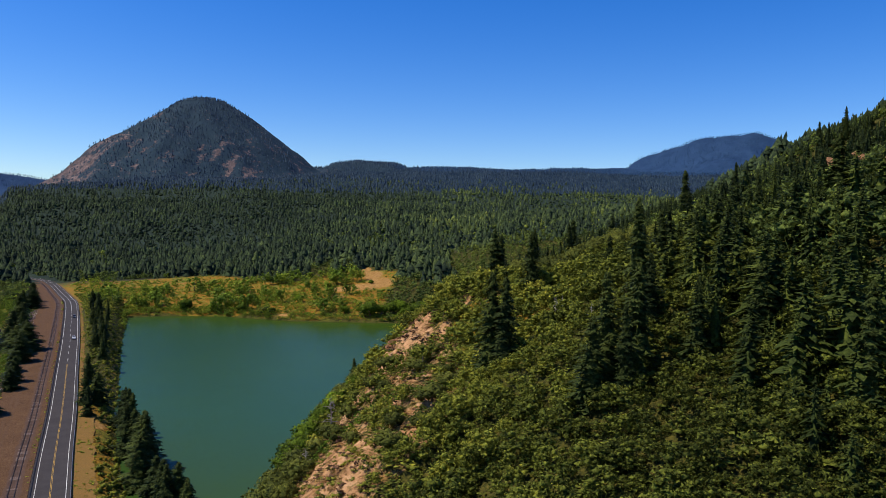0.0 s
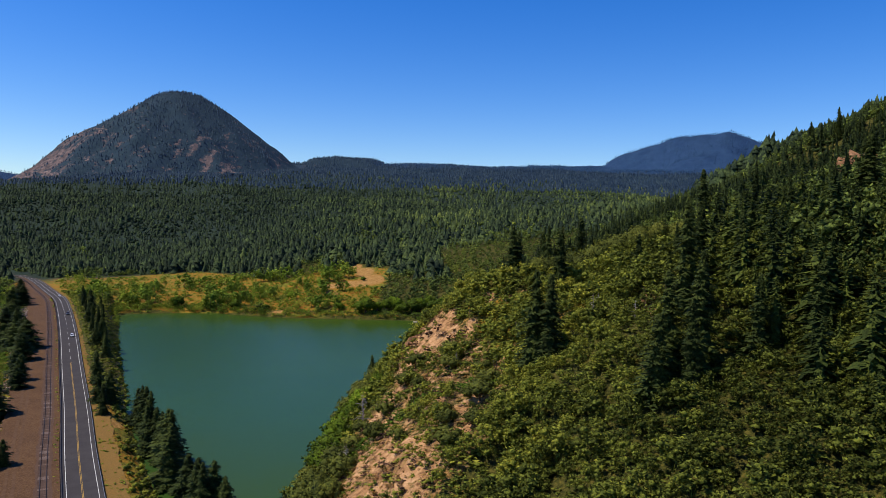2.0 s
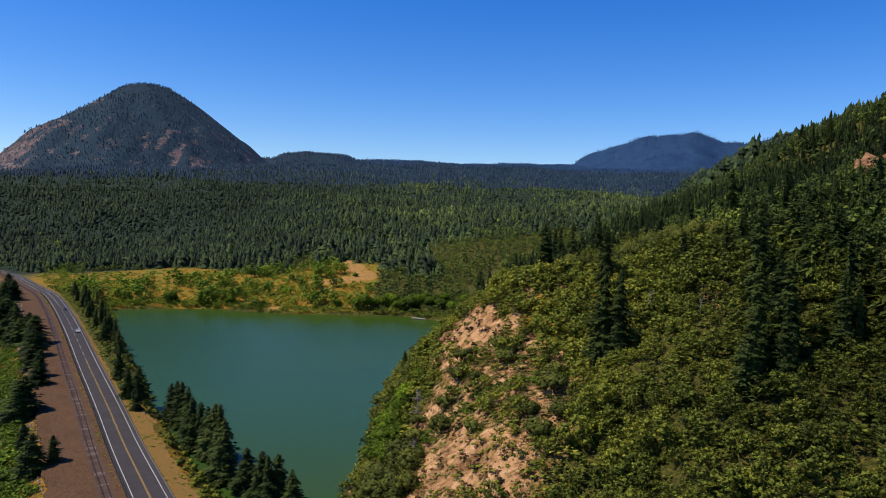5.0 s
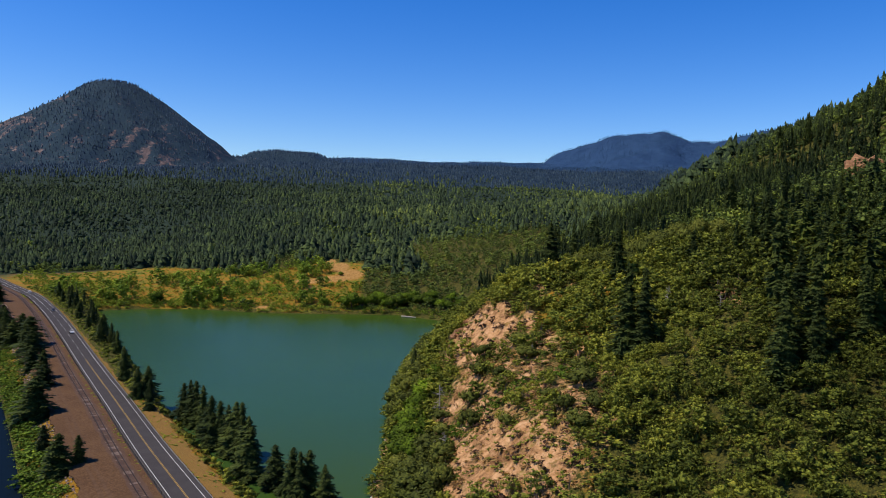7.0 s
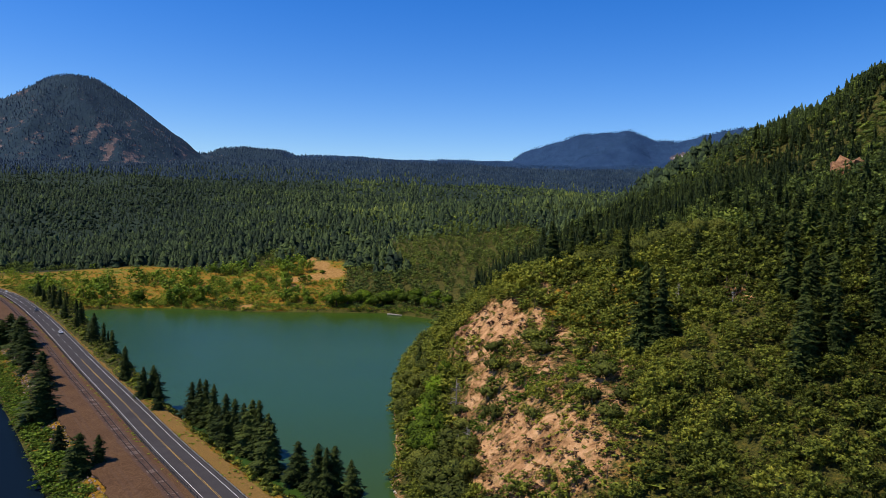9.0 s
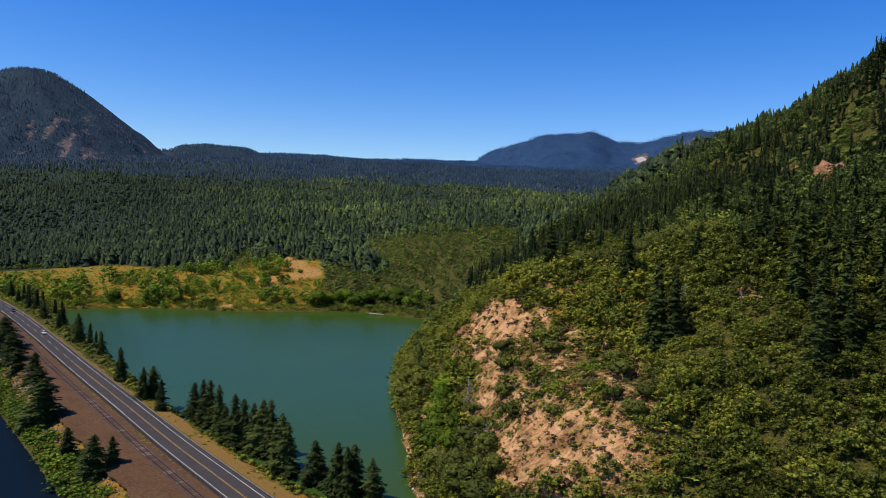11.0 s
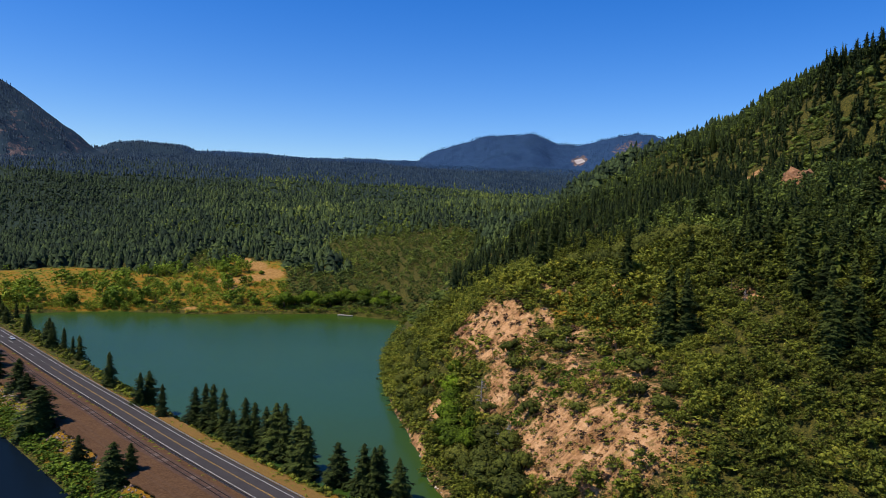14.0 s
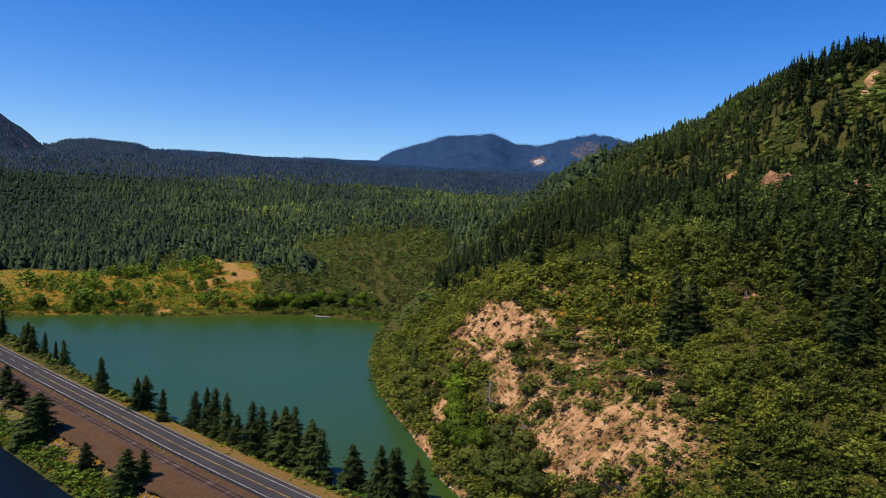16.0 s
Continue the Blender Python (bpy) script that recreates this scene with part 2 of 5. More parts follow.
def water_mat(name, shallow, deep, scale, algae=None, gloss=0.5):
    """Silty water: its own colour below, a broken reflection above."""
    k = Mat(name)
    col = k.mix(k.ramp(k.noise(0.006, 3), [(0.35, (0, 0, 0)), (0.65, (1, 1, 1))]), shallow, deep)
    if algae:
        sep = k.n.new("ShaderNodeSeparateXYZ")
        k.l.new(k.coords(), sep.inputs[0])
        wav = k.math("MULTIPLY", k.math("SUBTRACT", k.noise(0.03, 3), 0.5), 60)
        far = k.math("ADD", sep.outputs["Y"], wav)
        far = k.math("ADD", far, k.math("MULTIPLY", sep.outputs["X"], 0.25))
        col = k.mix(k.ramp(k.math("DIVIDE", far, 1000), [(0.42, (0, 0, 0)), (0.50, (1, 1, 1))]), col, algae)
        col = k.mix(k.ramp(k.math("DIVIDE", far, 1000), [(0.14, (1, 1, 1)), (0.24, (0, 0, 0))]), col, algae)
    rip = k.node("ShaderNodeTexNoise", Scale=scale, Detail=5.0, Roughness=0.6)
    mp = k.node("ShaderNodeMapping", Scale=(1.0, 2.2, 1.0), Rotation=(0, 0, 0.6))
    k.l.new(k.coords(), mp.inputs["Vector"])
    k.l.new(mp.outputs[0], rip.inputs["Vector"])
    bump = k.node("ShaderNodeBump", Strength=0.25, Distance=0.25)
    k.l.new(rip.outputs["Fac"], bump.inputs["Height"])
    dif, glo, mix = k.n.new("ShaderNodeBsdfDiffuse"), k.node("ShaderNodeBsdfGlossy", Roughness=0.10), k.n.new("ShaderNodeMixShader")
    fre = k.node("ShaderNodeFresnel", IOR=1.33)
    for nd in (glo, fre):
        k.l.new(bump.outputs[0], nd.inputs["Normal"])
    k.l.new(col, dif.inputs["Color"])
    k.l.new(k.math("MULTIPLY", fre.outputs[0], gloss), mix.inputs[0])
    k.l.new(dif.outputs[0], mix.inputs[1])
    k.l.new(glo.outputs[0], mix.inputs[2])
    k.l.new(mix.outputs[0], k.n["Material Output"].inputs[0])
    return k.m


LAKE = water_mat("lake_water", (0.027, 0.070, 0.025), (0.022, 0.062, 0.029), 0.8, (0.034, 0.066, 0.008))
RIVER = water_mat("river_water", (0.004, 0.009, 0.016), (0.005, 0.011, 0.020), 0.5, gloss=0.10)


# ---- the lie of the land ----
def smooth(a, b, v):
    t = np.clip((np.asarray(v, float) - a) / (b - a), 0, 1)
    return t * t * (3 - 2 * t)


def curve(points, n):
    """A smooth line through the points, evenly stepped."""
    p = np.array(points, float)
    p = np.vstack([2 * p[0] - p[1], p, 2 * p[-1] - p[-2]])
    out = []
    for i in range(1, len(p) - 2):
        for t in np.linspace(0, 1, 40, endpoint=False):
            a, b, c, d = p[i - 1:i + 3]
            out.append(0.5 * (2 * b + (c - a) * t + (2 * a - 5 * b + 4 * c - d) * t * t + (3 * b - a - 3 * c + d) * t ** 3))
    out = np.array(out + [p[-2]])
    s = np.r_[0, np.cumsum(np.hypot(*np.diff(out, axis=0).T))]
    u = np.linspace(0, s[-1], n)
    return np.c_[np.interp(u, s, out[:, 0]), np.interp(u, s, out[:, 1])], u


ROAD, ROAD_S = curve([(70, -130), (30, -60), (-17, 20), (-60, 94), (-102.6, 167.4), (-122, 201), (-146, 243.5), (-181, 304), (-226, 382),
                      (-284, 480), (-324, 545), (-380, 626), (-452, 727), (-505, 790), (-580, 845), (-680, 885), (-820, 910)], 420)
ROAD_D = np.gradient(ROAD, axis=0)
ROAD_D /= np.hypot(*ROAD_D.T)[:, None]
ROAD_N = np.c_[ROAD_D[:, 1], -ROAD_D[:, 0]]     # to the lake's side
ROAD_Z = 5.0
RISE = np.convolve(np.pad(np.interp(ROAD[:, 1], [215, 300, 355, 420, 480, 560, 640, 800], [0, 1.8, 3.6, 5.6, 6.0, 4.6, 2.6, 1.0]), 8, mode="edge"), np.ones(17) / 17, "valid")


def road_offset(x, y):
    """Signed distance from the road's middle (positive towards the lake) and the index along it."""
    x, y = np.asarray(x, float).ravel(), np.asarray(y, float).ravel()
    o, best = np.full(x.shape, 9999.0), np.zeros(x.shape, int)
    for lo in range(0, len(x), 20000):
        sl = slice(lo, lo + 20000)
        d2 = (x[sl, None] - ROAD[None, :, 0]) ** 2 + (y[sl, None] - ROAD[None, :, 1]) ** 2
        i = d2.argmin(1)
        best[sl] = i
        o[sl] = (x[sl] - ROAD[i, 0]) * ROAD_N[i, 0] + (y[sl] - ROAD[i, 1]) * ROAD_N[i, 1]
        far = np.sqrt(d2[np.arange(len(i)), i])
        o[sl] = np.where(far > np.abs(o[sl]) + 15, np.sign(o[sl]) * far, o[sl])
    return o, best


def wobble(x, y, size, seed=0.0):
    """Cheap rolling noise between -1 and 1."""
    x, y = x / size + seed * 7.3, y / size - seed * 3.1
    return (np.sin(x * 2.1 + 1.3 * np.sin(y * 1.7 + seed)) * np.cos(y * 1.9 + 1.1 * np.sin(x * 1.3 - seed)) * 0.6
            + 0.4 * np.sin(x * 4.7 + 2.0 * np.cos(y * 3.9)) * np.sin(y * 5.1 + 1.7 * np.sin(x * 3.3)))


def hill_foot(y):
    return np.interp(y, [-700, -100, 0, 90, 130, 176, 214, 250, 300, 350, 420, 600], [330, 60, 15, -34, -49, -54, -58, -58, -54, -45, -25, -25])


def shore_east(y):
    return np.interp(y, [-900, 420, 478, 520, 600, 800, 1100], [-900, -25, 14, 30, 70, 150, 220])


def river_shore(y):
    return np.interp(y, [-600, -60, 20, 94, 190, 237, 279, 423, 523, 700, 900, 1500, 2500, 3200, 4900],
                     [330, -2, -52, -97, -152, -180, -203, -291, -367, -520, -730, -1200, -2000, -2450, -3200])


def range_z(x, y):
    """The haze-blue range behind the valley: a crest about four and a half kilometres off, falling to both sides in
    spurs.
    """
    az, reach = np.degrees(np.arctan2(x + 55, y)), np.hypot(x + 55, y)
    crest = np.interp(az, [-60, -36, -34, -33, -31.2, -30, -26, -20, 8, 10.6, 11.4, 12.7, 13.9, 15.2, 15.9, 16.5, 17.7, 19.4, 20.5, 21.2, 22.1, 22.9, 23.8, 25, 26.1, 27.4, 28.5, 29.3, 30.4, 31.6, 34, 38, 48, 70],
                      [330, 336, 328, 322, 300, 270, 150, 60, 250, 380, 425, 500, 540, 566, 580, 606, 626, 633, 640, 648, 618, 586, 582, 576, 602, 626, 644, 651, 641, 612, 590, 560, 520, 420])
    near = np.maximum(4450 - reach, 0)
    spur = np.abs(np.sin(np.radians(az) * 21 + 0.9 * np.sin(reach * 0.004) + 0.6 * wobble(x, y, 420, 3.1)))
    return crest - 0.40 * near - 70 * smooth(40, 420, near) * spur - 14 * smooth(20, 200, near) * (1 + wobble(x, y, 110, 2.3)) - 0.5 * np.maximum(reach - 4450, 0)


def height(x, y):
    """The ground's height over the lake, for arrays of places."""
    x, y = np.broadcast_arrays(np.asarray(x, float), np.asarray(y, float))
    shape, x, y = x.shape, x.ravel(), y.ravel()
    # the wooded hill beside the lake
    d = x - hill_foot(y)
    f = np.interp(d, [-60, -10, 0, 2.4, 7, 16, 26, 38, 50, 58, 72, 85, 105, 120, 160, 205, 230, 260, 305, 400, 600, 1500],
                  [-16, -8, -2.6, 0.1, 6, 14.8, 25, 35, 42, 45, 50.5, 55, 65, 71, 84, 99, 112, 134, 157, 180, 207, 222])
    f = f * np.interp(y, [-900, -300, -40, 130, 270, 340, 420, 500, 715, 1000, 1400], [0.2, 0.6, 0.9, 1, 1, 1.0, 1.0, 1.0, 0.84, 0.34, 0.0])
    f += smooth(15, 60, d) * (2.2 * wobble(x, y, 26, 1) + 1.0 * wobble(x, y, 9, 2)) + smooth(120, 250, d) * 7 * wobble(x, y, 75, 3)
    f += 5.0 * np.exp(-((x + 8) / 22) ** 2 - ((y - 245) / 24) ** 2)
    f += 25 * smooth(-8, 45, x - 0.57 * y) * smooth(168, 232, x) * smooth(240, 330, y) * (1 - smooth(470, 640, y))
    # a hollow above the scarps and on the near flank, a knoll behind, and the far shoulder of the ridge
    f -= 6.0 * np.exp(-(x / 15) ** 2 - ((y - 166) / 48) ** 2) + 6.0 * smooth(150, 112, y) * smooth(-20, 4, x) * (1 - smooth(60, 100, x))
    f -= 4.4 * np.exp(-((d - 3.5) / 5.5) ** 2) * smooth(195, 235, y)
    f += 4.6 * np.exp(-((d + 1) / 4.2) ** 2) * (1 - smooth(172, 206, y))
    f += 4.0 * np.exp(-((x - 4) / 24) ** 2 - ((y - 252) / 34) ** 2) + 26 * np.exp(-((x - 408) / 66) ** 2 - ((y - 556) / 84) ** 2) + 14 * np.exp(-((x - 328) / 55) ** 2 - ((y - 650) / 70) ** 2)
    f -= 6 * np.exp(-((x - 300) / 70) ** 2 - ((y - 455) / 60) ** 2) + 5 * np.exp(-((x - 262) / 45) ** 2 - ((y - 590) / 60) ** 2)
    hill = np.minimum(f, 0.95 * (x - shore_east(y)))
    # the valley that climbs away behind the far shore
    ys = np.interp(x, [-420, -300, -279, -263, -236, -200, -174, -141, -106, -47, -13, 8, 16, 60, 200], [480, 515, 522, 538, 550, 552, 543, 534, 535, 535, 504, 488, 474, 440, 300])
    east = smooth(-430, -120, x)
    near = (y - ys) * (0.030 + 0.125 * east) + 1.6 * smooth(0, 6, y - ys)
    rise = 0.118 * (y - 540) + 10 * wobble(x, y, 260, 4) + 26 * wobble(x, y, 900, 5) * smooth(900, 2200, y)
    t = smooth(820, 1500, y)
    valley = near * (1 - t) + rise * t
    crest = 3700 + 0.5 * (x + 815)
    bench = 27 * np.exp(-((x + 610) / 180) ** 10) * smooth(3300, 3650, y)
    valley = np.minimum(valley + bench, 0.118 * (crest - 540) + 5 * wobble(x, y, 240, 9) + bench - 0.35 * np.maximum(y - crest, 0))
    valley = np.minimum(valley, np.interp(x, [-2700, -2000, -1500, -1150, -750], [80, 120, 165, 250, 900]) + 6 * wobble(x, y, 140, 4.8))
    # the cone of the great mountain, and the range behind
    ang = np.arctan2(y - 3128, x + 1260)
    r = np.hypot(x + 1260, y - 3128)
    fall = np.interp(r, [0, 60, 114, 228, 427, 541, 712, 900, 1500], [0, 7, 22, 88, 236, 338, 470, 610, 1050])
    fall_w = np.interp(r, [0, 60, 120, 200, 321, 441, 516, 574, 663, 745, 900, 1500], [0, 10, 38, 100, 172, 242, 318, 375, 434, 490, 600, 1000])
    west = smooth(-0.25, -0.75, np.cos(ang))
    cone = 634 - fall * (1 - west) - fall_w * west
    rib = 1 - np.abs(np.sin(ang * 6.5 + 0.9 * np.sin(0.006 * r) + 0.5 * wobble(x, y, 260, 2.4)))
    rib2 = 1 - np.abs(np.sin(ang * 15 + 0.008 * r + 0.8 * wobble(x, y, 120, 3.4)))
    cone += smooth(70, 420, r) * (22 * (rib - 0.55) + 11 * (rib2 - 0.5) + 9 * wobble(x, y, 95, 6) + 5 * wobble(x, y, 38, 6.6)) * (0.55 + 0.45 * smooth(0.3, 0.75, np.abs(np.sin(ang))))
    far = range_z(x, y)
    land = np.maximum(np.maximum(valley, cone), far)
    bank = x - river_shore(y)
    land = np.where((y > 560) & (far < land), np.minimum(land, 0.16 * bank + 0.0025 * np.maximum(bank, 0) ** 2), land)
    # the causeway that carries road and railway
    o, i = road_offset(x, y)
    yi = ROAD[i, 1]
    lake_o = np.interp(yi, [0, 170, 250, 280, 392, 449, 532, 600], [40, 17.5, 17, 20, 26, 32, 40, 60])
    river_o = np.interp(yi, [0, 190, 423, 523, 700], [32, 32, 35, 48, 60])
    top = 4.55 + RISE[i]
    dike = np.minimum(np.minimum((o + river_o) * 0.30 * (1 + RISE[i] / 4.55), (lake_o - o) * 0.75 * (1 + 0.12 * RISE[i])), top)
    z = np.maximum(np.maximum(hill, land), np.maximum(dike, -5))
    flat = smooth(26, 16, np.abs(o + 4))
    z = np.where((z > 3.0) & (flat > 0), z * (1 - flat) + np.minimum(z, top) * flat, z)
    return z.reshape(shape)


def ground_z(x, y):
    return float(height(np.array([x]), np.array([y]))[0])


def axis(core_lo, core_hi, step, lo, hi, grow=1.06):
    a = list(np.arange(core_lo, core_hi + step / 2, step))
    s = step
    while a[-1] < hi:
        s = min(s * grow, 45)
        a.append(a[-1] + s)
    s = step
    while a[0] > lo:
        s = min(s * grow, 60)
        a.insert(0, a[0] - s)
    return np.array(a)


def fast_mesh(name, verts, faces, mats=(), smooth_shade=False):
    """A mesh from numpy arrays; all faces have the same number of corners."""
    me = bpy.data.meshes.new(name)
    verts, faces = np.asarray(verts, np.float32), np.asarray(faces, np.int32)
    n, c = faces.shape
    me.vertices.add(len(verts))
    me.vertices.foreach_set("co", verts.ravel())
    me.loops.add(n * c)
    me.loops.foreach_set("vertex_index", faces.ravel())
    me.polygons.add(n)
    me.polygons.foreach_set("loop_start", np.arange(0, n * c, c, dtype=np.int32))
    me.polygons.foreach_set("use_smooth", np.full(n, smooth_shade))
    me.update(calc_edges=True)
    for m in mats:
        me.materials.append(m)
    return me


# places of bare earth on the hill: x, y, half length, half width, turn
BARE = [(-22, 226, 26, 10.5, -1.45), (-31, 192, 10, 4, 1.2), (-35, 173, 9, 5, 0.3), (-31, 156, 9, 5, 1.3), (-29, 143, 27, 10, -1.17), (-18, 124, 6, 3, 1.2),
        (-20, 143, 8, 2.5, -1.2), (-16.5, 161, 9, 2.2, 1.5), (-25, 171, 6, 2.5, 1.2), (-8, 213, 6, 2.5, 1.4), (9, 283, 6, 4, 0), (18, 211, 4, 2.5, 0),
        (34, 163, 2.5, 7, 0), (-43, 236, 5, 3, 1.5), (-46, 214, 6, 3, 1.5), (-54, 208, 10, 2.5, 1.5), (134, 260, 15, 9, 0.8), (182, 355, 9, 4, 0), (117, 201, 7, 9, 0)]
BARE += [(-15, 178, 7, 2, 1.3), (-22, 186, 6, 1.8, 0.9), (-10, 150, 6, 1.8, 1.2), (-12, 136, 5, 2, 0.6), (-5, 168, 5, 1.5, 1.2), (-18, 204, 6, 2, 1.4), (-27, 206, 5, 2.2, 1.2), (0, 182, 5, 1.5, 0.8), (-40, 150, 6, 3, 1.3), (6, 226, 5, 1.6, 0.7), (224, 293, 13, 3, 0.5), (140, 300, 6, 3, 0.3), (118, 216, 5, 4, 0), (-6, 196, 6, 2, 1.2), (-2, 230, 7, 2.2, 1.4), (4, 250, 6, 2, 1.0)]


# open slopes with low growth only: x, y, half length, half width, turn
CLEAR = [(122, 244, 26, 15, 0.85), (103, 184, 22, 11, 0.72), (210, 279, 22, 12, 0.75), (172, 340, 16, 8, 0.85), (196, 330, 22, 14, 0.8), (168, 300, 16, 12, 0.8)]


def open_at(x, y):
    v = np.zeros(np.shape(x), bool)
    for cx, cy, a, b, turn in CLEAR:
        c, s = math.cos(turn), math.sin(turn)
        v |= np.hypot(((x - cx) * c + (y - cy) * s) / a, (-(x - cx) * s + (y - cy) * c) / b) < 1
    return v


def bare_at(x, y):
    v = np.zeros(np.shape(x))
    for cx, cy, a, b, turn in BARE:
        c, s = math.cos(turn), math.sin(turn)
        u, w = ((x - cx) * c + (y - cy) * s) / a, (-(x - cx) * s + (y - cy) * c) / b
        v = np.maximum(v, 1.25 - 0.75 * np.sqrt(u * u + w * w))
    return np.clip(v, 0, 1)


def meadow_at(x, y):
    m = smooth(545, 555, y) * smooth(-470, -440, x + 0.5 * (y - 700)) * (1 - smooth(-90, -66, x)) * (1 - smooth(0, 40, y - np.interp(x, [-470, -330, -260, -180, -120, -90], [725, 712, 695, 640, 690, 690])))
    return np.clip(m, 0, 1)


def sand_at(x, y):
    v = np.zeros(np.shape(x))
    for cx, cy, a, b in ((-91, 660, 12, 20), (-103, 690, 9, 20), (-114, 712, 5, 14), (-151, 546, 6, 4), (-104, 642, 14, 12), (-119, 606, 7, 6), (-126, 630, 13, 9), (-129, 229, 5, 9)):
        v = np.maximum(v, 1.2 - 0.7 * np.hypot((x - cx) / a, (y - cy) / b))
    return np.clip(v, 0, 1)


def talus_at(x, y):
    """Loose rock on the great mountain and the cliffs of the range."""
    r, ang = np.hypot(x + 1260, y - 3128), np.arctan2(y - 3128, x + 1260)
    west = smooth(-1330, -1620, x)
    chute = np.abs(np.sin(ang * 15 + 0.008 * r + 0.8 * wobble(x, y, 120, 3.4)))
    v = (r < 640 + 360 * west) * smooth(90, 240, r) * np.clip(0.19 + 0.40 * west + 0.20 * smooth(0.6, 1.0, chute) * smooth(200, 420, r) + 0.22 * wobble(x, y, 80, 6.5) + 0.2 * wobble(x, y, 30, 1.5), 0, 1)
    v = np.maximum(v, (r < 1000) * smooth(560, 640, r) * smooth(-1560, -1640, x) * 0.82)
    v = np.maximum(v, 0.80 * (np.hypot((x + 965) / 22, (y - 2675) / 60) + 0.3 * wobble(x, y, 40, 2.2) < 1))
    v = np.maximum(v, 0.66 * (np.hypot((x + 1035) / 15, (y - 2720) / 50) + 0.4 * wobble(x, y, 30, 1.2) < 1))
    v = np.maximum(v, 0.66 * (np.hypot((x + 900) / 14, (y - 2680) / 80) + 0.4 * wobble(x, y, 30, 1.9) < 1))
    az, reach = np.degrees(np.arctan2(x + 55, y)), np.hypot(x + 55, y)
    v = np.maximum(v, 1.0 * (np.hypot((az - 24.9) / 0.62, (reach - 4240) / 52) + 0.25 * wobble(x, y, 60, 4.2) < 1))
    return np.maximum(v, 0.56 * (np.hypot((az - 28.6) / 1.5, (reach - 4210) / 130) + 0.3 * wobble(x, y, 60, 5.2) < 1))


def finer(a, lo, hi, step):
    """The same steps, with closer ones between lo and hi."""
    return np.r_[a[a < lo - step / 2], np.arange(lo, hi, step), a[a > hi + step / 2]]


def gullies(x, y):
    """Rills, ledges and knobs that the rain has cut into the bare earth."""
    b = smooth(0.30, 0.75, bare_at(x, y))
    run = 0.55 * np.abs(wobble(0.30 * x + 0.12 * y, y - 0.2 * x, 4.2, 3.7)) + 0.30 * wobble(x * 0.5, y, 2.1, 5.2) + 0.22 * wobble(x, y * 0.8, 1.25, 1.7)
    return b * (2.1 * run - 0.6)


gx, gy = finer(finer(axis(-330, 190, 3.9, -4600, 4600, 1.07), -1900, -700, 24), -62, 2, 1.25), finer(finer(axis(80, 560, 3.9, -900, 4880, 1.07), 2500, 3500, 26), 104, 264, 1.25)
GX, GY = np.meshgrid(gx, gy)
GZ = height(GX, GY)
GZ += np.where((GZ > 0.8) & (np.abs(GX) < 600), 0.25 * wobble(GX, GY, 3.4, 8), 0) + gullies(GX, GY)
nx, ny = len(gx), len(gy)
idx = np.arange(nx * ny).reshape(ny, nx)
quads = np.stack([idx[:-1, :-1], idx[:-1, 1:], idx[1:, 1:], idx[1:, :-1]], -1).reshape(-1, 4)
me = fast_mesh("ground", np.c_[GX.ravel(), GY.ravel(), GZ.ravel()], quads, [GROUND], True)
att = me.color_attributes.new("cover", "FLOAT_COLOR", "POINT")
hill_d = GX - hill_foot(GY)
edge_strip = smooth(2.6, 1.2, GZ) * (GY < 480) * (hill_d > -8) * smooth(20, 4, hill_d)
grassy = np.maximum(meadow_at(GX, GY), 0.55 * ((np.abs(GZ - 3) < 2.5) & (GY < 545) & (hill_d < -30)))
open_oak = 0.85 * (np.hypot((GX + 20) / 22, (GY - 166) / 48) < 1)
bench_grass = 0.9 * np.exp(-((GX - 8) / 26) ** 2 - ((GY - 205) / 26) ** 2)
cov = np.stack([np.maximum(np.maximum(grassy, bench_grass), np.where(GY < 262, 0.46 * smooth(0.02, 0.28, bare_at(GX, GY)), 0)), np.maximum(np.maximum(bare_at(GX, GY), 0.56 * open_oak), 0.5 * edge_strip), sand_at(GX, GY), np.ones_like(GX)], -1)
att.data.foreach_set("color", cov.astype(np.float32).ravel())
rocky_at = me.attributes.new("talus", "FLOAT", "POINT")
rocky_at.data.foreach_set("value", np.clip(talus_at(GX, GY), 0, 1).astype(np.float32).ravel())
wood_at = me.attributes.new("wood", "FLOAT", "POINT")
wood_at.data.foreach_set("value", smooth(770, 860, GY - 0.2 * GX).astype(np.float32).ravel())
# share of painted haze blue in the ground, growing with distance
haze_at = me.attributes.new("far_haze", "FLOAT", "POINT")
haze_at.data.foreach_set("value", np.clip(smooth(-40, 25, range_z(GX, GY) - GZ) + 0.38 * smooth(1700, 2500, GY) + 0.6 * smooth(3200, 3900, GY + 0.35 * GX) * (GX > -500), 0, 1).astype(np.float32).ravel())
tagged(new("ground", me), "rolling ground of forest floor, dry grass and tan earth", "ground", kind="structure")


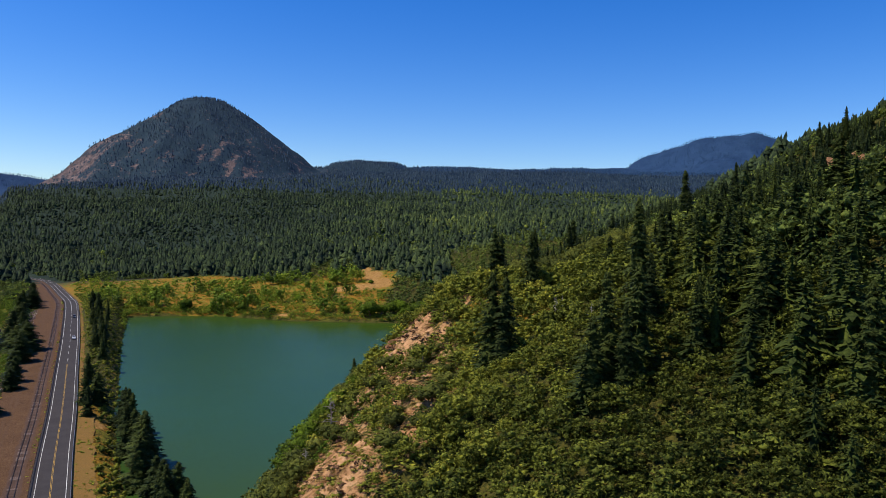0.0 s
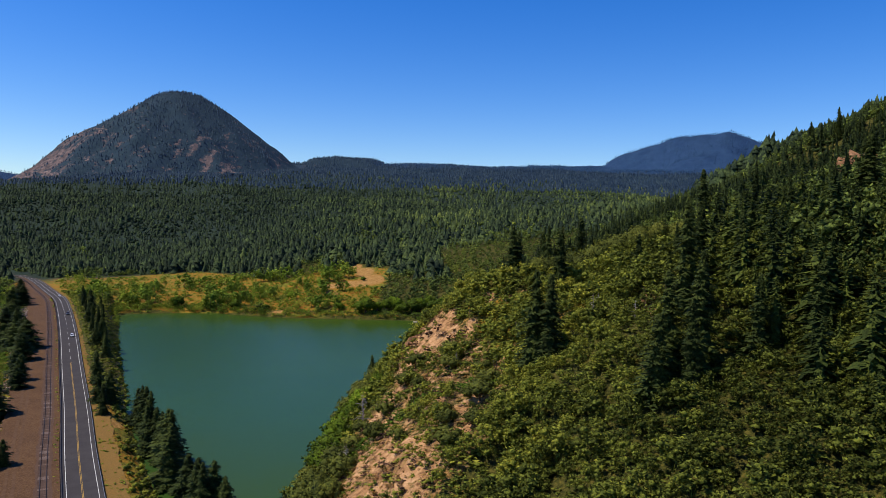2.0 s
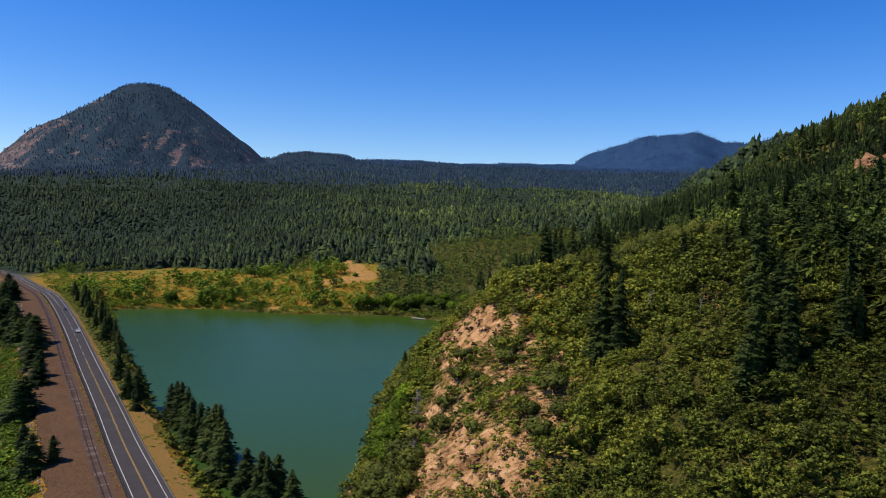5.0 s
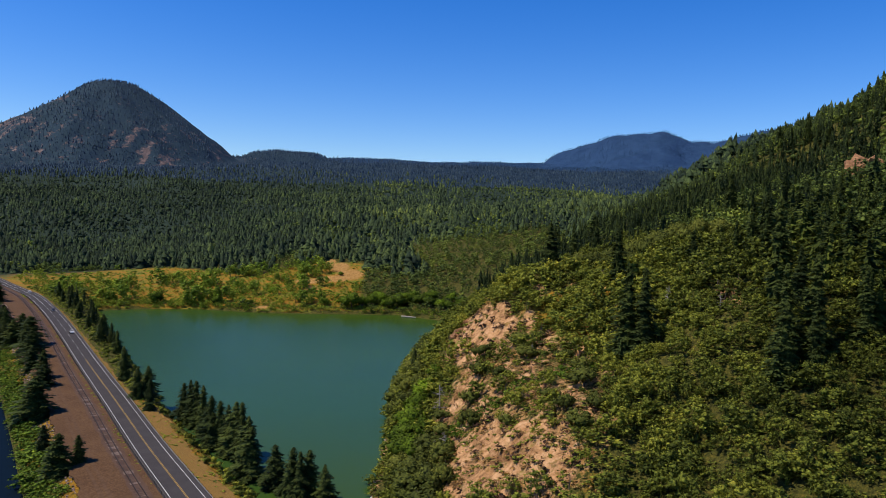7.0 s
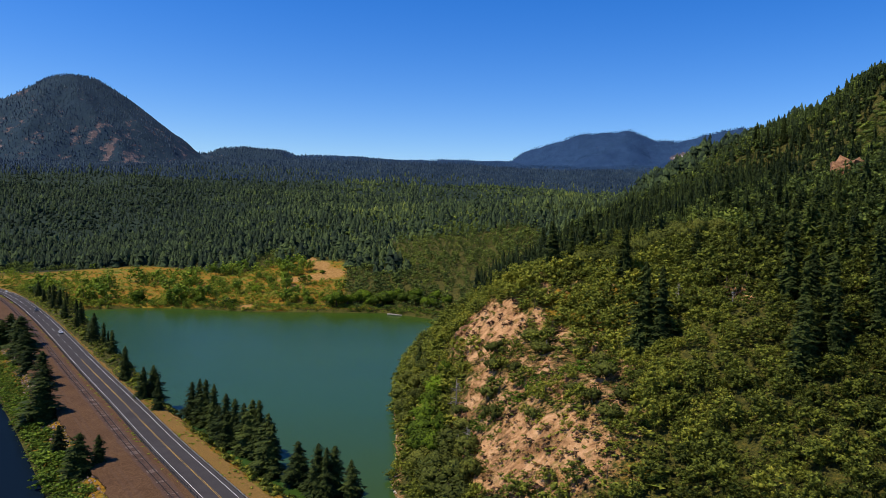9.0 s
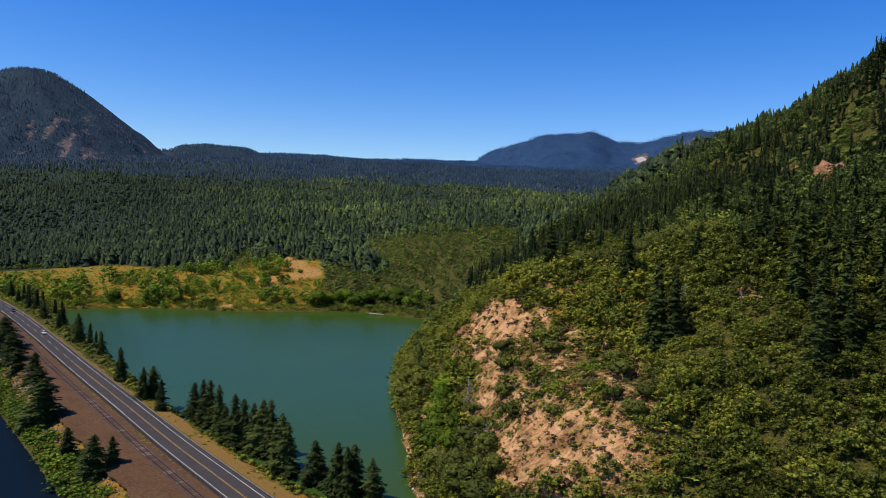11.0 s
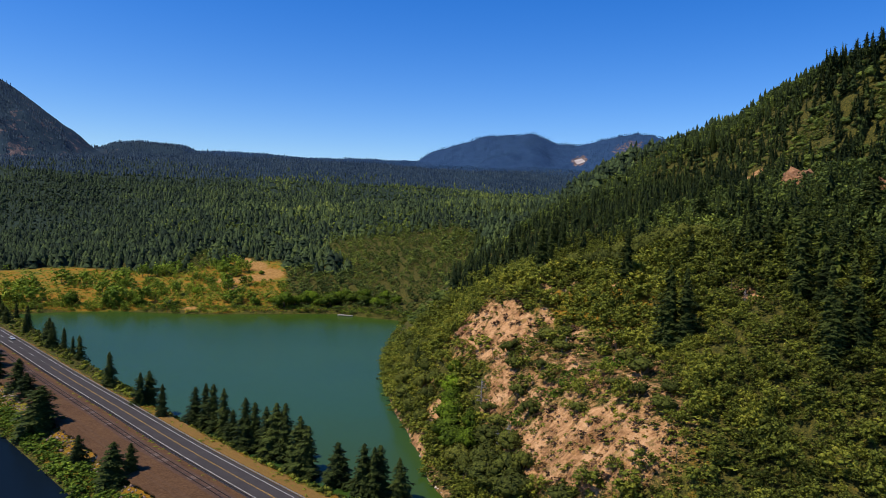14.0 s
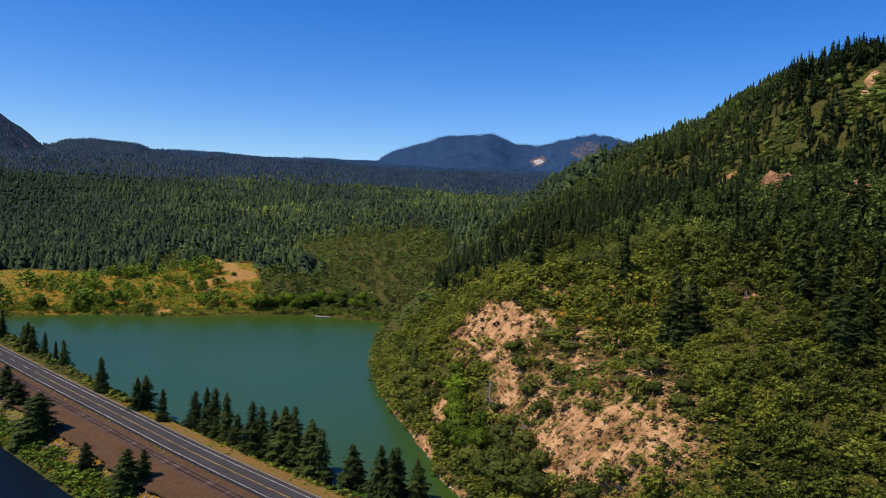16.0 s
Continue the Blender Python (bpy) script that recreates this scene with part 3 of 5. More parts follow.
def ribbon(name, lo, hi, z_lo, z_hi, mat, i0=0, i1=None, skirt=0.35, lift=0.0, rag_lo=0.0, rag_hi=0.0):
    """A strip along the road between two offsets, with a skirt on either side so that it has thickness."""
    c, n = ROAD[i0:i1], ROAD_N[i0:i1]
    prof = [(lo, z_lo - skirt), (lo, z_lo), (hi, z_hi), (hi, z_hi - skirt)]
    s, up = ROAD_S[i0:i1], RISE[i0:i1]
    if rag_lo or rag_hi:
        fine = np.arange(s[0], s[-1], 0.9)
        c, n = (np.c_[np.interp(fine, s, a[:, 0]), np.interp(fine, s, a[:, 1])] for a in (c, n))
        up = np.interp(fine, s, up)
        s = fine
    worn = [rag * (wobble(s, s * 0.3, 9, j) + 0.6 * wobble(s, s * 0.2, 2.5, j + 4)) for j, rag in ((1, rag_lo), (2, rag_hi))]
    edge = [lo + worn[0], lo + worn[0], hi + worn[1], hi + worn[1]]
    v = np.concatenate([np.c_[c + n * np.broadcast_to(e, s.shape)[:, None], ROAD_Z + lift + z + up] for e, (o, z) in zip(edge, prof)])
    m = len(c)
    a = np.arange(m - 1)
    f = np.concatenate([np.stack([a + j * m, a + j * m + 1, a + (j + 1) * m + 1, a + (j + 1) * m], -1) for j in range(3)])
    return new(name, fast_mesh(name, v, f[:, ::-1], [mat]))


def part(name, bm, mat, parent=None, label=""):
    me = bpy.data.meshes.new(name)
    bm.to_mesh(me)
    bm.free()
    for m in (mat if isinstance(mat, (list, tuple)) else [mat]):
        me.materials.append(m)
    ob = new(name, me)
    if parent is not None:
        ob.parent = parent
    if label:
        ob["label"] = label
    return ob


def empty(name, m=None):
    ob = new(name)
    if m is not None:
        ob.matrix_basis = m
    return ob


# road, markings, railway bed
tagged(ribbon("railway_bed", -21.5, -4.9, -0.35, -0.12, BALLAST, rag_lo=0.9), "wide brown gravel bed beside the highway", "gravel bed", kind="structure")
k = Mat("track_ballast", 0.95, 0.1)
k.colour(k.mix(0.5, k.ramp(k.noise(0.4, 5), [(0.3, (0.062, 0.034, 0.020)), (0.7, (0.108, 0.062, 0.036))]), k.ramp(k.noise(11, 5, 0.7), [(0.3, (0.036, 0.021, 0.016)), (0.7, (0.145, 0.090, 0.066))]))).bump(k.noise(14, 4, 0.7), 0.8, 0.08)
MOUND = k.m
k = Mat("worn_track", 0.95, 0.1)
k.colour(k.ramp(k.noise(0.7, 7, 0.7), [(0.3, (0.066, 0.036, 0.019)), (0.7, (0.124, 0.070, 0.038))])).bump(k.noise(9, 4), 0.5, 0.05)
WORN = k.m
tagged(ribbon("ballast_mound", -10.7, -6.7, -0.19, -0.13, MOUND, rag_lo=0.35, rag_hi=0.3), "raised ballast under the railway track", "gravel bed", kind="structure")
for o in (-15.4, -17.2):
    tagged(ribbon("wheel_track", o - 0.45, o + 0.45, -0.262, -0.255, WORN, skirt=0.1, rag_lo=0.2, rag_hi=0.2), "worn wheel track on the gravel", "track", kind="structure")
WIDE = int(np.abs(ROAD[:, 1] - 243).argmin())
tagged(ribbon("verge", 4.6, 10.4, -0.10, -0.40, VERGE, 0, WIDE, rag_hi=0.6), "wide tan gravel verge with dry grass beside the road", "verge", kind="structure")
tagged(ribbon("verge", 4.6, 6.9, -0.10, -0.36, VERGE, WIDE, None, rag_hi=0.8), "narrow strip of dry yellow grass along the road", "verge", kind="structure")
road = tagged(ribbon("road", -4.9, 4.9, 0.0, 0.0, ASPHALT), "grey two-lane asphalt highway with white and yellow lines", "road", kind="structure")


def child(ob, parent):
    ob.parent = parent
    return ob


for o in (-3.55, 3.55):
    child(ribbon("edge_line", o - 0.065, o + 0.065, 0, 0, WHITE, skirt=0.003, lift=0.006), road)
SPLIT = int(np.abs(ROAD[:, 1] - 318).argmin())
for o in (-0.14, 0.14):
    child(ribbon("centre_line", o - 0.045, o + 0.045, 0, 0, YELLOW, 0, SPLIT, skirt=0.003, lift=0.006), road)
END = int(np.abs(ROAD[:, 1] - 480).argmin())
for j in range(SPLIT + 1, END, 5):
    child(ribbon("lane_dash", -0.06, 0.06, 0, 0, WHITE, j, j + 3, skirt=0.003, lift=0.006), road)
child(ribbon("centre_line", -0.08, 0.08, 0, 0, WHITE, END, None, skirt=0.003, lift=0.006), road)


# water
def sheet(name, outline, z, mat):
    bm = bmesh.new()
    bm.faces.new([bm.verts.new((x, y, z)) for x, y in outline])
    bmesh.ops.triangulate(bm, faces=bm.faces[:])
    return part(name, bm, mat)


mid = [tuple(p) for p in ROAD[::6] if 20 < p[1] < 600]
tagged(sheet("lake", mid[::-1] + [(40, 20), (40, 470), (-60, 600)], 0.0, LAKE), "calm green lake with faint ripples", "lake", kind="structure")
tagged(sheet("river", [tuple(p) for p in ROAD[::6] if -100 < p[1] < 880] + [(-900, 1600), (-1600, 4800), (-4550, 4800), (-4550, -880), (60, -880)], 0.0, RIVER), "dark blue river below the bank", "river", kind="structure")


# ---- plants ----
def rng(seed):
    return np.random.default_rng(seed)


def unit(v):
    return v / np.maximum(np.linalg.norm(v, axis=-1, keepdims=True), 1e-9)


def outward(v, f, n):
    """Turns every face to the side that its crown's normals point to."""
    g = np.cross(v[f[:, 1]] - v[f[:, 0]], v[f[:, 2]] - v[f[:, 0]])
    back = (g * n[f].sum(1)).sum(1) < 0
    f = np.where(back[:, None], f[:, ::-1], f)
    return v, f, unit(n)


def soft_normals(me, n):
    """Shades a crown as the rounded mass that its leaves make up."""
    at = me.attributes.new("custom_normal", "FLOAT_VECTOR", "POINT")
    at.data.foreach_set("vector", np.ascontiguousarray(n, np.float32).ravel())


def conifer_shape(seed, width=0.17, whorls=16, arms=7, droop=0.35, base=0.06, bough=(0.22, 0.36), power=0.78, foot=0.10, feathered=False):
    """The crown of a conifer one high: many drooping, ragged boughs. Returns vertices, triangles."""
    g = rng(seed)
    V, F = [], []
    total = whorls * arms
    lop = g.uniform(0, 6.28)
    for w in range(total):
        t = (w + g.uniform(-0.5, 0.5) * arms) / total
        t = min(max(t, 0.0), 0.985)
        z = base + (1 - base) * t ** 0.95
        th = 2.39996 * w + g.uniform(-0.5, 0.5)
        L = (width * (1 - t) ** power * (0.34 + 0.95 * g.random() ** 1.6) + 0.012) * (1 + 0.18 * math.cos(th - lop) + 0.13 * math.sin(17 * t + lop) + 0.10 * math.sin(31 * t + 2 * th))
        if t < foot:
            L *= 0.55 + 0.45 * t / foot
        dx, dy = math.cos(th), math.sin(th)
        half = L * g.uniform(*bough) + 0.006
        tip = z + 0.55 * L * (t - 0.25) - droop * L * g.uniform(0.2, 1.3)
        m = g.uniform(0.45, 0.65)
        mz = z + (tip - z) * m * 0.6
        n = len(V)
        if feathered:
            # a spine with small sprays to either side
            for u, w in ((0.30, 0.95), (0.58, 0.80), (0.82, 0.55), (1.0, 0.0)):
                pz = z + (tip - z) * u ** 1.4
                if w == 0.0:
                    V += [(dx * L * 0.72 - dy * 0.16 * L, dy * L * 0.72 + dx * 0.16 * L, pz + 0.05 * L), (dx * L * 0.72 + dy * 0.16 * L, dy * L * 0.72 - dx * 0.16 * L, pz + 0.05 * L), (dx * L, dy * L, pz)]
                    F.append((len(V) - 3, len(V) - 2, len(V) - 1))
                    continue
                for side in (-1, 1):
                    r = (0.30 + 0.22 * g.random()) * L * w
                    q = u * L
                    V += [(dx * (q - 0.26 * L), dy * (q - 0.26 * L), pz + 0.02), (dx * q, dy * q, pz), (dx * (q + 0.35 * r) - side * dy * r, dy * (q + 0.35 * r) + side * dx * r, pz - 0.35 * r * g.random() - 0.004)]
                    F.append((len(V) - 3, len(V) - 2, len(V) - 1))
            continue
        V += [(dx * L * 0.06, dy * L * 0.06, z + 0.012), (dx * L * m - dy * half, dy * L * m + dx * half, mz - 0.3 * half), (dx * L, dy * L, tip), (dx * L * m + dy * half, dy * L * m - dx * half, mz - 0.3 * half)]
        F += [(n, n + 1, n + 2), (n, n + 2, n + 3)]
    n = len(V)
    V += [(0.010, 0, 0.92), (-0.005, 0.009, 0.92), (-0.005, -0.009, 0.92), (0, 0, 1.0)]
    F += [(n, n + 1, n + 3), (n + 1, n + 2, n + 3), (n + 2, n, n + 3)]
    V, F = np.array(V), np.array(F)
    N = unit(V * np.array([1, 1, 0])) * np.minimum(1, 8 * np.hypot(V[:, 0], V[:, 1]) / width)[:, None] + np.array([0, 0, 0.62])
    return outward(V, F, N + 0.30 * g.normal(size=V.shape))


def far_conifer_shape(seed, tiers=4, sides=6, width=0.16, blunt=0.85):
    g = rng(seed)
    V, F = [], []
    for k in range(tiers):
        z0 = 0.06 + 0.86 * k / tiers
        z1 = min(1.0, z0 + max(0.50 - 0.05 * k, 1.6 / tiers))
        r = width * (1 - k / tiers) ** blunt
        n = len(V)
        for a in range(sides):
            th = 2 * math.pi * (a + g.uniform(-0.3, 0.3)) / sides + k
            q = r * (g.uniform(0.65, 1.25) if a % 2 else g.uniform(0.45, 0.95))
            V.append((math.cos(th) * q, math.sin(th) * q, z0 + g.uniform(-0.05, 0.03)))
        V.append((0, 0, z1))
        F += [(n + a, n + (a + 1) % sides, n + sides) for a in range(sides)]
    V, F = np.array(V), np.array(F)
    N = unit(V * np.array([1, 1, 0])) + np.array([0, 0, 0.55])
    return outward(V, F, N + 0.22 * g.normal(size=V.shape))


def clump_shape(seed, lobes=7, leaves=15, size=0.13, tall=0.75, spread=0.36):
    """A bush about one across and one high: lobes over a dome, each with a dense heart and leaf sprays round it."""
    g = rng(seed)
    V, F, N = [], [], []
    mid = np.array([0, 0, tall * 0.42])
    for j in range(lobes):
        th, q = 2.39996 * j + g.uniform(-0.4, 0.4), spread * math.sqrt((j + 0.3) / lobes) * g.uniform(0.85, 1.15)
        rad = (0.36 if lobes < 5 else 0.30 if lobes < 8 else 0.25) * g.uniform(0.75, 1.1)
        dome = math.sqrt(max(0.05, 1 - (q / (spread * 1.25)) ** 2))
        c = np.array([math.cos(th) * q, math.sin(th) * q, max(tall * dome * g.uniform(0.72, 1.05) - rad, rad * 0.55)])
        n = len(V)
        for p in ((1, 0, 0), (0, 1, 0.1), (-1, 0, 0), (0, -1, 0.1)):
            V.append(c + np.array(p) * rad * (g.uniform(0.60, 0.80) if leaves > 20 else g.uniform(0.75, 0.95)))
        V += [c + np.array((0, 0, rad * 0.72)), np.array((c[0] * 0.8, c[1] * 0.8, max(c[2] - rad * 1.5, 0)))]
        for a in range(4):
            F += [(n + a, n + (a + 1) % 4, n + 4), (n + (a + 1) % 4, n + a, n + 5)]
        N += [v - c + 0.5 * unit(c - mid) * rad for v in V[n:]]
        for k in range(leaves):
            d = g.normal(size=3)
            d[2] = abs(d[2]) * 1.1 - 0.25
            d /= np.linalg.norm(d)
            p = c + d * rad * g.uniform(0.78, 1.10)
            p[2] = max(p[2], 0.02)
            up = d + 0.55 * g.normal(size=3)
            up /= np.linalg.norm(up)
            a = np.cross(up, g.normal(size=3))
            a /= np.linalg.norm(a) + 1e-9
            b = np.cross(up, a)
            s = size * g.uniform(0.55, 1.35)
            m = len(V)
            V += [p - a * s * 0.55 - up * s * 0.1, p + a * s * 0.45 + b * s * 0.45 - up * s * 0.12, p + a * s * 0.45 - b * s * 0.45]
            F.append((m, m + 1, m + 2))
            N += [d + 0.45 * unit(c - mid) + 0.25 * g.normal(size=3)] * 3
    return outward(np.array(V), np.array(F), unit(np.array(N)))


def leafy_shape(seed, lobes=12, leaves=30, size=0.06, low=0.30, girth=0.40):
    """A small broadleaf tree one high: separate leaf masses round a hidden stem, with dark gaps between them."""
    g = rng(seed)
    V, F, N = [], [], []
    for j in range(lobes):
        u = (j + 0.5) / lobes
        z = low + (0.90 - low) * u ** 0.8
        wide = girth * math.sqrt(max(0.0, 1 - ((z - low * 1.1) / (1.02 - low)) ** 2)) * g.uniform(0.65, 1.05)
        th = 2.39996 * j + g.uniform(-0.5, 0.5)
        rad = (0.60 / math.sqrt(lobes)) * g.uniform(0.75, 1.2)
        c = np.array([math.cos(th) * wide, math.sin(th) * wide, z])
        n = len(V)
        for p in ((1, 0, 0), (0, 1, 0), (-1, 0, 0), (0, -1, 0), (0, 0, 0.7), (-0.6 * math.cos(th), -0.6 * math.sin(th), -0.9)):
            V.append(c + np.array(p) * rad * g.uniform(0.55, 0.75))
        for a in range(4):
            F += [(n + a, n + (a + 1) % 4, n + 4), (n + (a + 1) % 4, n + a, n + 5)]
        N += [v - c for v in V[n:]]
        for k in range(leaves):
            d = g.normal(size=3)
            d[2] = d[2] * 0.8 + 0.35
            d /= np.linalg.norm(d)
            p = c + d * rad * g.uniform(0.6, 1.25) * np.array([1.15, 1.15, 0.8])
            up = unit(d * np.array([0.6, 0.6, 1.0]) + 0.6 * g.normal(size=3) + np.array([0, 0, 0.5]))
            a = unit(np.cross(up, g.normal(size=3)))
            b = np.cross(up, a)
            q = size * g.uniform(0.5, 1.5)
            m = len(V)
            V += [p - a * q * 0.6, p + a * q * 0.5 + b * q * 0.5 - up * q * 0.15, p + a * q * 0.5 - b * q * 0.5]
            F.append((m, m + 1, m + 2))
            N += [d + 0.4 * up + 0.45 * g.normal(size=3)] * 3
    # forked stems
    for th in (0.4, 2.5, 4.6):
        m = len(V)
        x, y = 0.16 * math.cos(th), 0.16 * math.sin(th)
        V += [np.array(p) for p in ((0.018, 0, 0), (-0.010, 0.015, 0), (-0.010, -0.015, 0), (x, y, 0.55))]
        F += [(m, m + 1, m + 3), (m + 1, m + 2, m + 3), (m + 2, m, m + 3)]
        N += [np.array((v[0] + 1e-3, v[1], 0.0)) for v in V[m:]]
    return outward(np.array(V), np.array(F), unit(np.array(N)))


def scatter(name, shapes, place, scale, turn, tint, mat, label, category, lean=0.05, seed=1):
    """Many plants as one mesh: each takes one of the shapes, its own size, turn and tint."""
    g = rng(seed)
    VV, FF, TT, NN, base = [], [], [], [], 0
    pick = g.integers(0, len(shapes), len(place))
    for j, (v, f, *soft) in enumerate(shapes):
        sel = np.nonzero(pick == j)[0]
        if not len(sel):
            continue
        c, s = np.cos(turn[sel])[:, None], np.sin(turn[sel])[:, None]
        x = (v[None, :, 0] * c - v[None, :, 1] * s) * scale[sel, 0:1]
        y = (v[None, :, 0] * s + v[None, :, 1] * c) * scale[sel, 0:1]
        z = v[None, :, 2] * scale[sel, 1:2]
        lx, ly = g.normal(0, lean, (len(sel), 1)), g.normal(0, lean, (len(sel), 1))
        p = np.stack([x + lx * z + place[sel, 0:1], y + ly * z + place[sel, 1:2], z + place[sel, 2:3]], -1)
        n = len(v)
        VV.append(p.reshape(-1, 3))
        FF.append((f[None] + (base + n * np.arange(len(sel)))[:, None, None]).reshape(-1, 3))
        TT.append(np.repeat(tint[sel], n))
        base += n * len(sel)
        for m in soft:
            NN.append(np.stack([m[None, :, 0] * c - m[None, :, 1] * s, m[None, :, 0] * s + m[None, :, 1] * c, np.broadcast_to(m[None, :, 2], (len(sel), n))], -1).reshape(-1, 3))
    me = fast_mesh(name, np.concatenate(VV), np.concatenate(FF), [mat], bool(NN))
    if NN:
        soft_normals(me, np.concatenate(NN))
    at = me.attributes.new("tint", "FLOAT", "POINT")
    at.data.foreach_set("value", np.concatenate(TT).astype(np.float32))
    return tagged(new(name, me), label, category, kind="stuff")


def jitter_grid(x0, x1, y0, y1, step, seed):
    g = rng(seed)
    X, Y = np.meshgrid(np.arange(x0, x1, step), np.arange(y0, y1, step))
    X = X.ravel() + g.uniform(-0.48, 0.48, X.size) * step
    Y = Y.ravel() + g.uniform(-0.48, 0.48, Y.size) * step
    return X, Y


def ahead(x, y, lo=-38, hi=53):
    """The wedge of country that the flight looks over."""
    a = np.degrees(np.arctan2(x + 55, y + 60))
    return (a > lo) & (a < hi) & (y > 40)


FAR_SHAPES = [far_conifer_shape(s, 2, 4, w) for s, w in ((1, 0.15), (2, 0.17), (3, 0.19), (4, 0.14))]
VALLEY_SHAPES = [far_conifer_shape(s, 5, 7, w, b) for s, w, b in ((15, 0.19, 0.75), (16, 0.23, 0.6), (17, 0.17, 0.8), (18, 0.26, 0.5))]
MID_SHRUBS = [leafy_shape(s, 8, 17, 0.105, lo, w) for s, lo, w in ((36, 0.30, 0.42), (37, 0.26, 0.50), (38, 0.34, 0.38), (39, 0.30, 0.46))]
CROWNS = [leafy_shape(s, 5, 9, 0.15, 0.24, w) for s, w in ((24, 0.42), (25, 0.36), (26, 0.48))]
LOW_BUSHES = [leafy_shape(s, 4, 8, 0.17, 0.20, w) for s, w in ((61, 0.42), (62, 0.34), (63, 0.48))]
BLOBS = [clump_shape(s, 3, 4, 0.22, 0.9) for s in (27, 28, 29)]
LOW_SHAPES = [far_conifer_shape(s, 3, 5, w, b) for s, w, b in ((5, 0.17, 0.7), (6, 0.24, 0.5), (7, 0.20, 0.6), (8, 0.28, 0.4), (9, 0.15, 0.8))]
def dense_conifer(seed, width, tiers=6, sides=7, whorls=15, arms=6):
    """A middle-distance conifer: ragged tiers with boughs standing out of them."""
    v, f, n = far_conifer_shape(seed, tiers, sides, width * (0.50 if tiers > 8 else 0.62), 0.75)
    v2, f2, n2 = conifer_shape(seed + 60, width * 1.25, whorls, arms, 0.6, 0.04, (0.10, 0.19) if whorls > 25 else (0.13, 0.24), 0.72)
    return np.concatenate([v, v2]), np.concatenate([f, f2 + len(v)]), np.concatenate([n, n2])


RICH_SHAPES = [dense_conifer(s, w, 12, 9, 30, 6) for s, w in ((71, 0.17), (72, 0.20), (73, 0.16), (74, 0.22))]
RIDGE_SHAPES = [dense_conifer(s, w, 5, 6, 11, 5) for s, w in ((81, 0.17), (82, 0.21), (83, 0.15), (84, 0.24))]
MID_SHAPES = [dense_conifer(s, w) for s, w in ((11, 0.17), (12, 0.20), (13, 0.15), (14, 0.23))]
ROUND_SHAPES = [leafy_shape(s, 8, 15, 0.11, 0.26, w) for s, w in ((21, 0.38), (22, 0.30), (23, 0.44))]
SHRUB_SHAPES = [leafy_shape(s, 12, 32, 0.066, lo, w) for s, lo, w in ((31, 0.30, 0.42), (32, 0.26, 0.50), (33, 0.34, 0.38), (34, 0.30, 0.46), (35, 0.36, 0.36))]
BUSH_SHAPES = [leafy_shape(s, 6, 11, 0.13, 0.22, w) for s, w in ((41, 0.44), (42, 0.38), (43, 0.52), (44, 0.46))]


def forest(name, x, y, keep, h_lo, h_hi, shapes, mat, label, category, wide=1.0, seed=5, sink=0.5, tint_fn=None):
    g = rng(seed)
    x, y = x[keep], y[keep]
    z = height(x, y)
    ok = z > 0.15
    x, y, z = x[ok], y[ok], z[ok]
    n = len(x)
    h = (h_lo + (h_hi - h_lo) * g.random(n) ** 1.4) * (0.9 + 0.25 * wobble(x, y, 90, 2.2))
    tint = np.clip(0.42 + 0.24 * g.normal(size=n) + 0.24 * wobble(x, y, 60, 3.3) + 0.16 * wobble(x, y, 170, 1.3), 0, 1)
    if tint_fn is not None:
        tint = np.clip(tint_fn(x, y, tint), 0, 1)
    w = h * wide * g.uniform(0.8, 1.25, n)
    return scatter(name, shapes, np.c_[x, y, z - sink], np.c_[w, h], g.uniform(0, 6.28, n), tint, mat, label, category, seed=seed + 1)


def road_clear(x, y, lo=-24, hi=12):
    o, _ = road_offset(x, y)
    return (o < lo) | (o > hi)


def meadow_free(x, y):
    return (meadow_at(x, y) < 0.4) & (sand_at(x, y) < 0.45)


def plantation(x, y):
    """Younger, paler trees behind the lake's east end."""
    return np.exp(-((x - 50) / 85) ** 4 - ((y - 735) / 110) ** 4)


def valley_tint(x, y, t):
    # Western darkening: partly dark forest, partly lens vignetting put into the colour.
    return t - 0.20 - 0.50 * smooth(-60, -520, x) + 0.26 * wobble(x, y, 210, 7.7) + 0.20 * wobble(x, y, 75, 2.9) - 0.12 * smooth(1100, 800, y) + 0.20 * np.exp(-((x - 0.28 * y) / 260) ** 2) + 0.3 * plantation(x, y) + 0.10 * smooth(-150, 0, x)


# far forest on valley, mountain and range
def front_of(x, y):
    """Leaves out the far sides of mountain and crests, which nobody overlooks."""
    return (np.hypot(x + 55, y) < 4480) & ~((np.hypot(x + 1260, y - 3128) < 560) & (y > 3190 - 0.4 * (x + 1260))) & ((y < 3740 + 0.5 * (x + 815)) | (range_z(x, y) > 250))


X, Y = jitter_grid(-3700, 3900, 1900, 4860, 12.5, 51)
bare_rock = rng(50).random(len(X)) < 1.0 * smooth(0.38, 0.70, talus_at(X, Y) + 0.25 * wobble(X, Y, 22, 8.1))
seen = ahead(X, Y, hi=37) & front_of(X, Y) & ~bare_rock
# trees on the range and far east take the haze-tinted needles
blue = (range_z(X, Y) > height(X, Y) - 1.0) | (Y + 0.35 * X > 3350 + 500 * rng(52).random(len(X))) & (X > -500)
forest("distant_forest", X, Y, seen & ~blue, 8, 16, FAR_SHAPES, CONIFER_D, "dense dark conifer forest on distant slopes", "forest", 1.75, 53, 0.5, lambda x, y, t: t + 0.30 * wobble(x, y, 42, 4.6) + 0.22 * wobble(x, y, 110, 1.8))
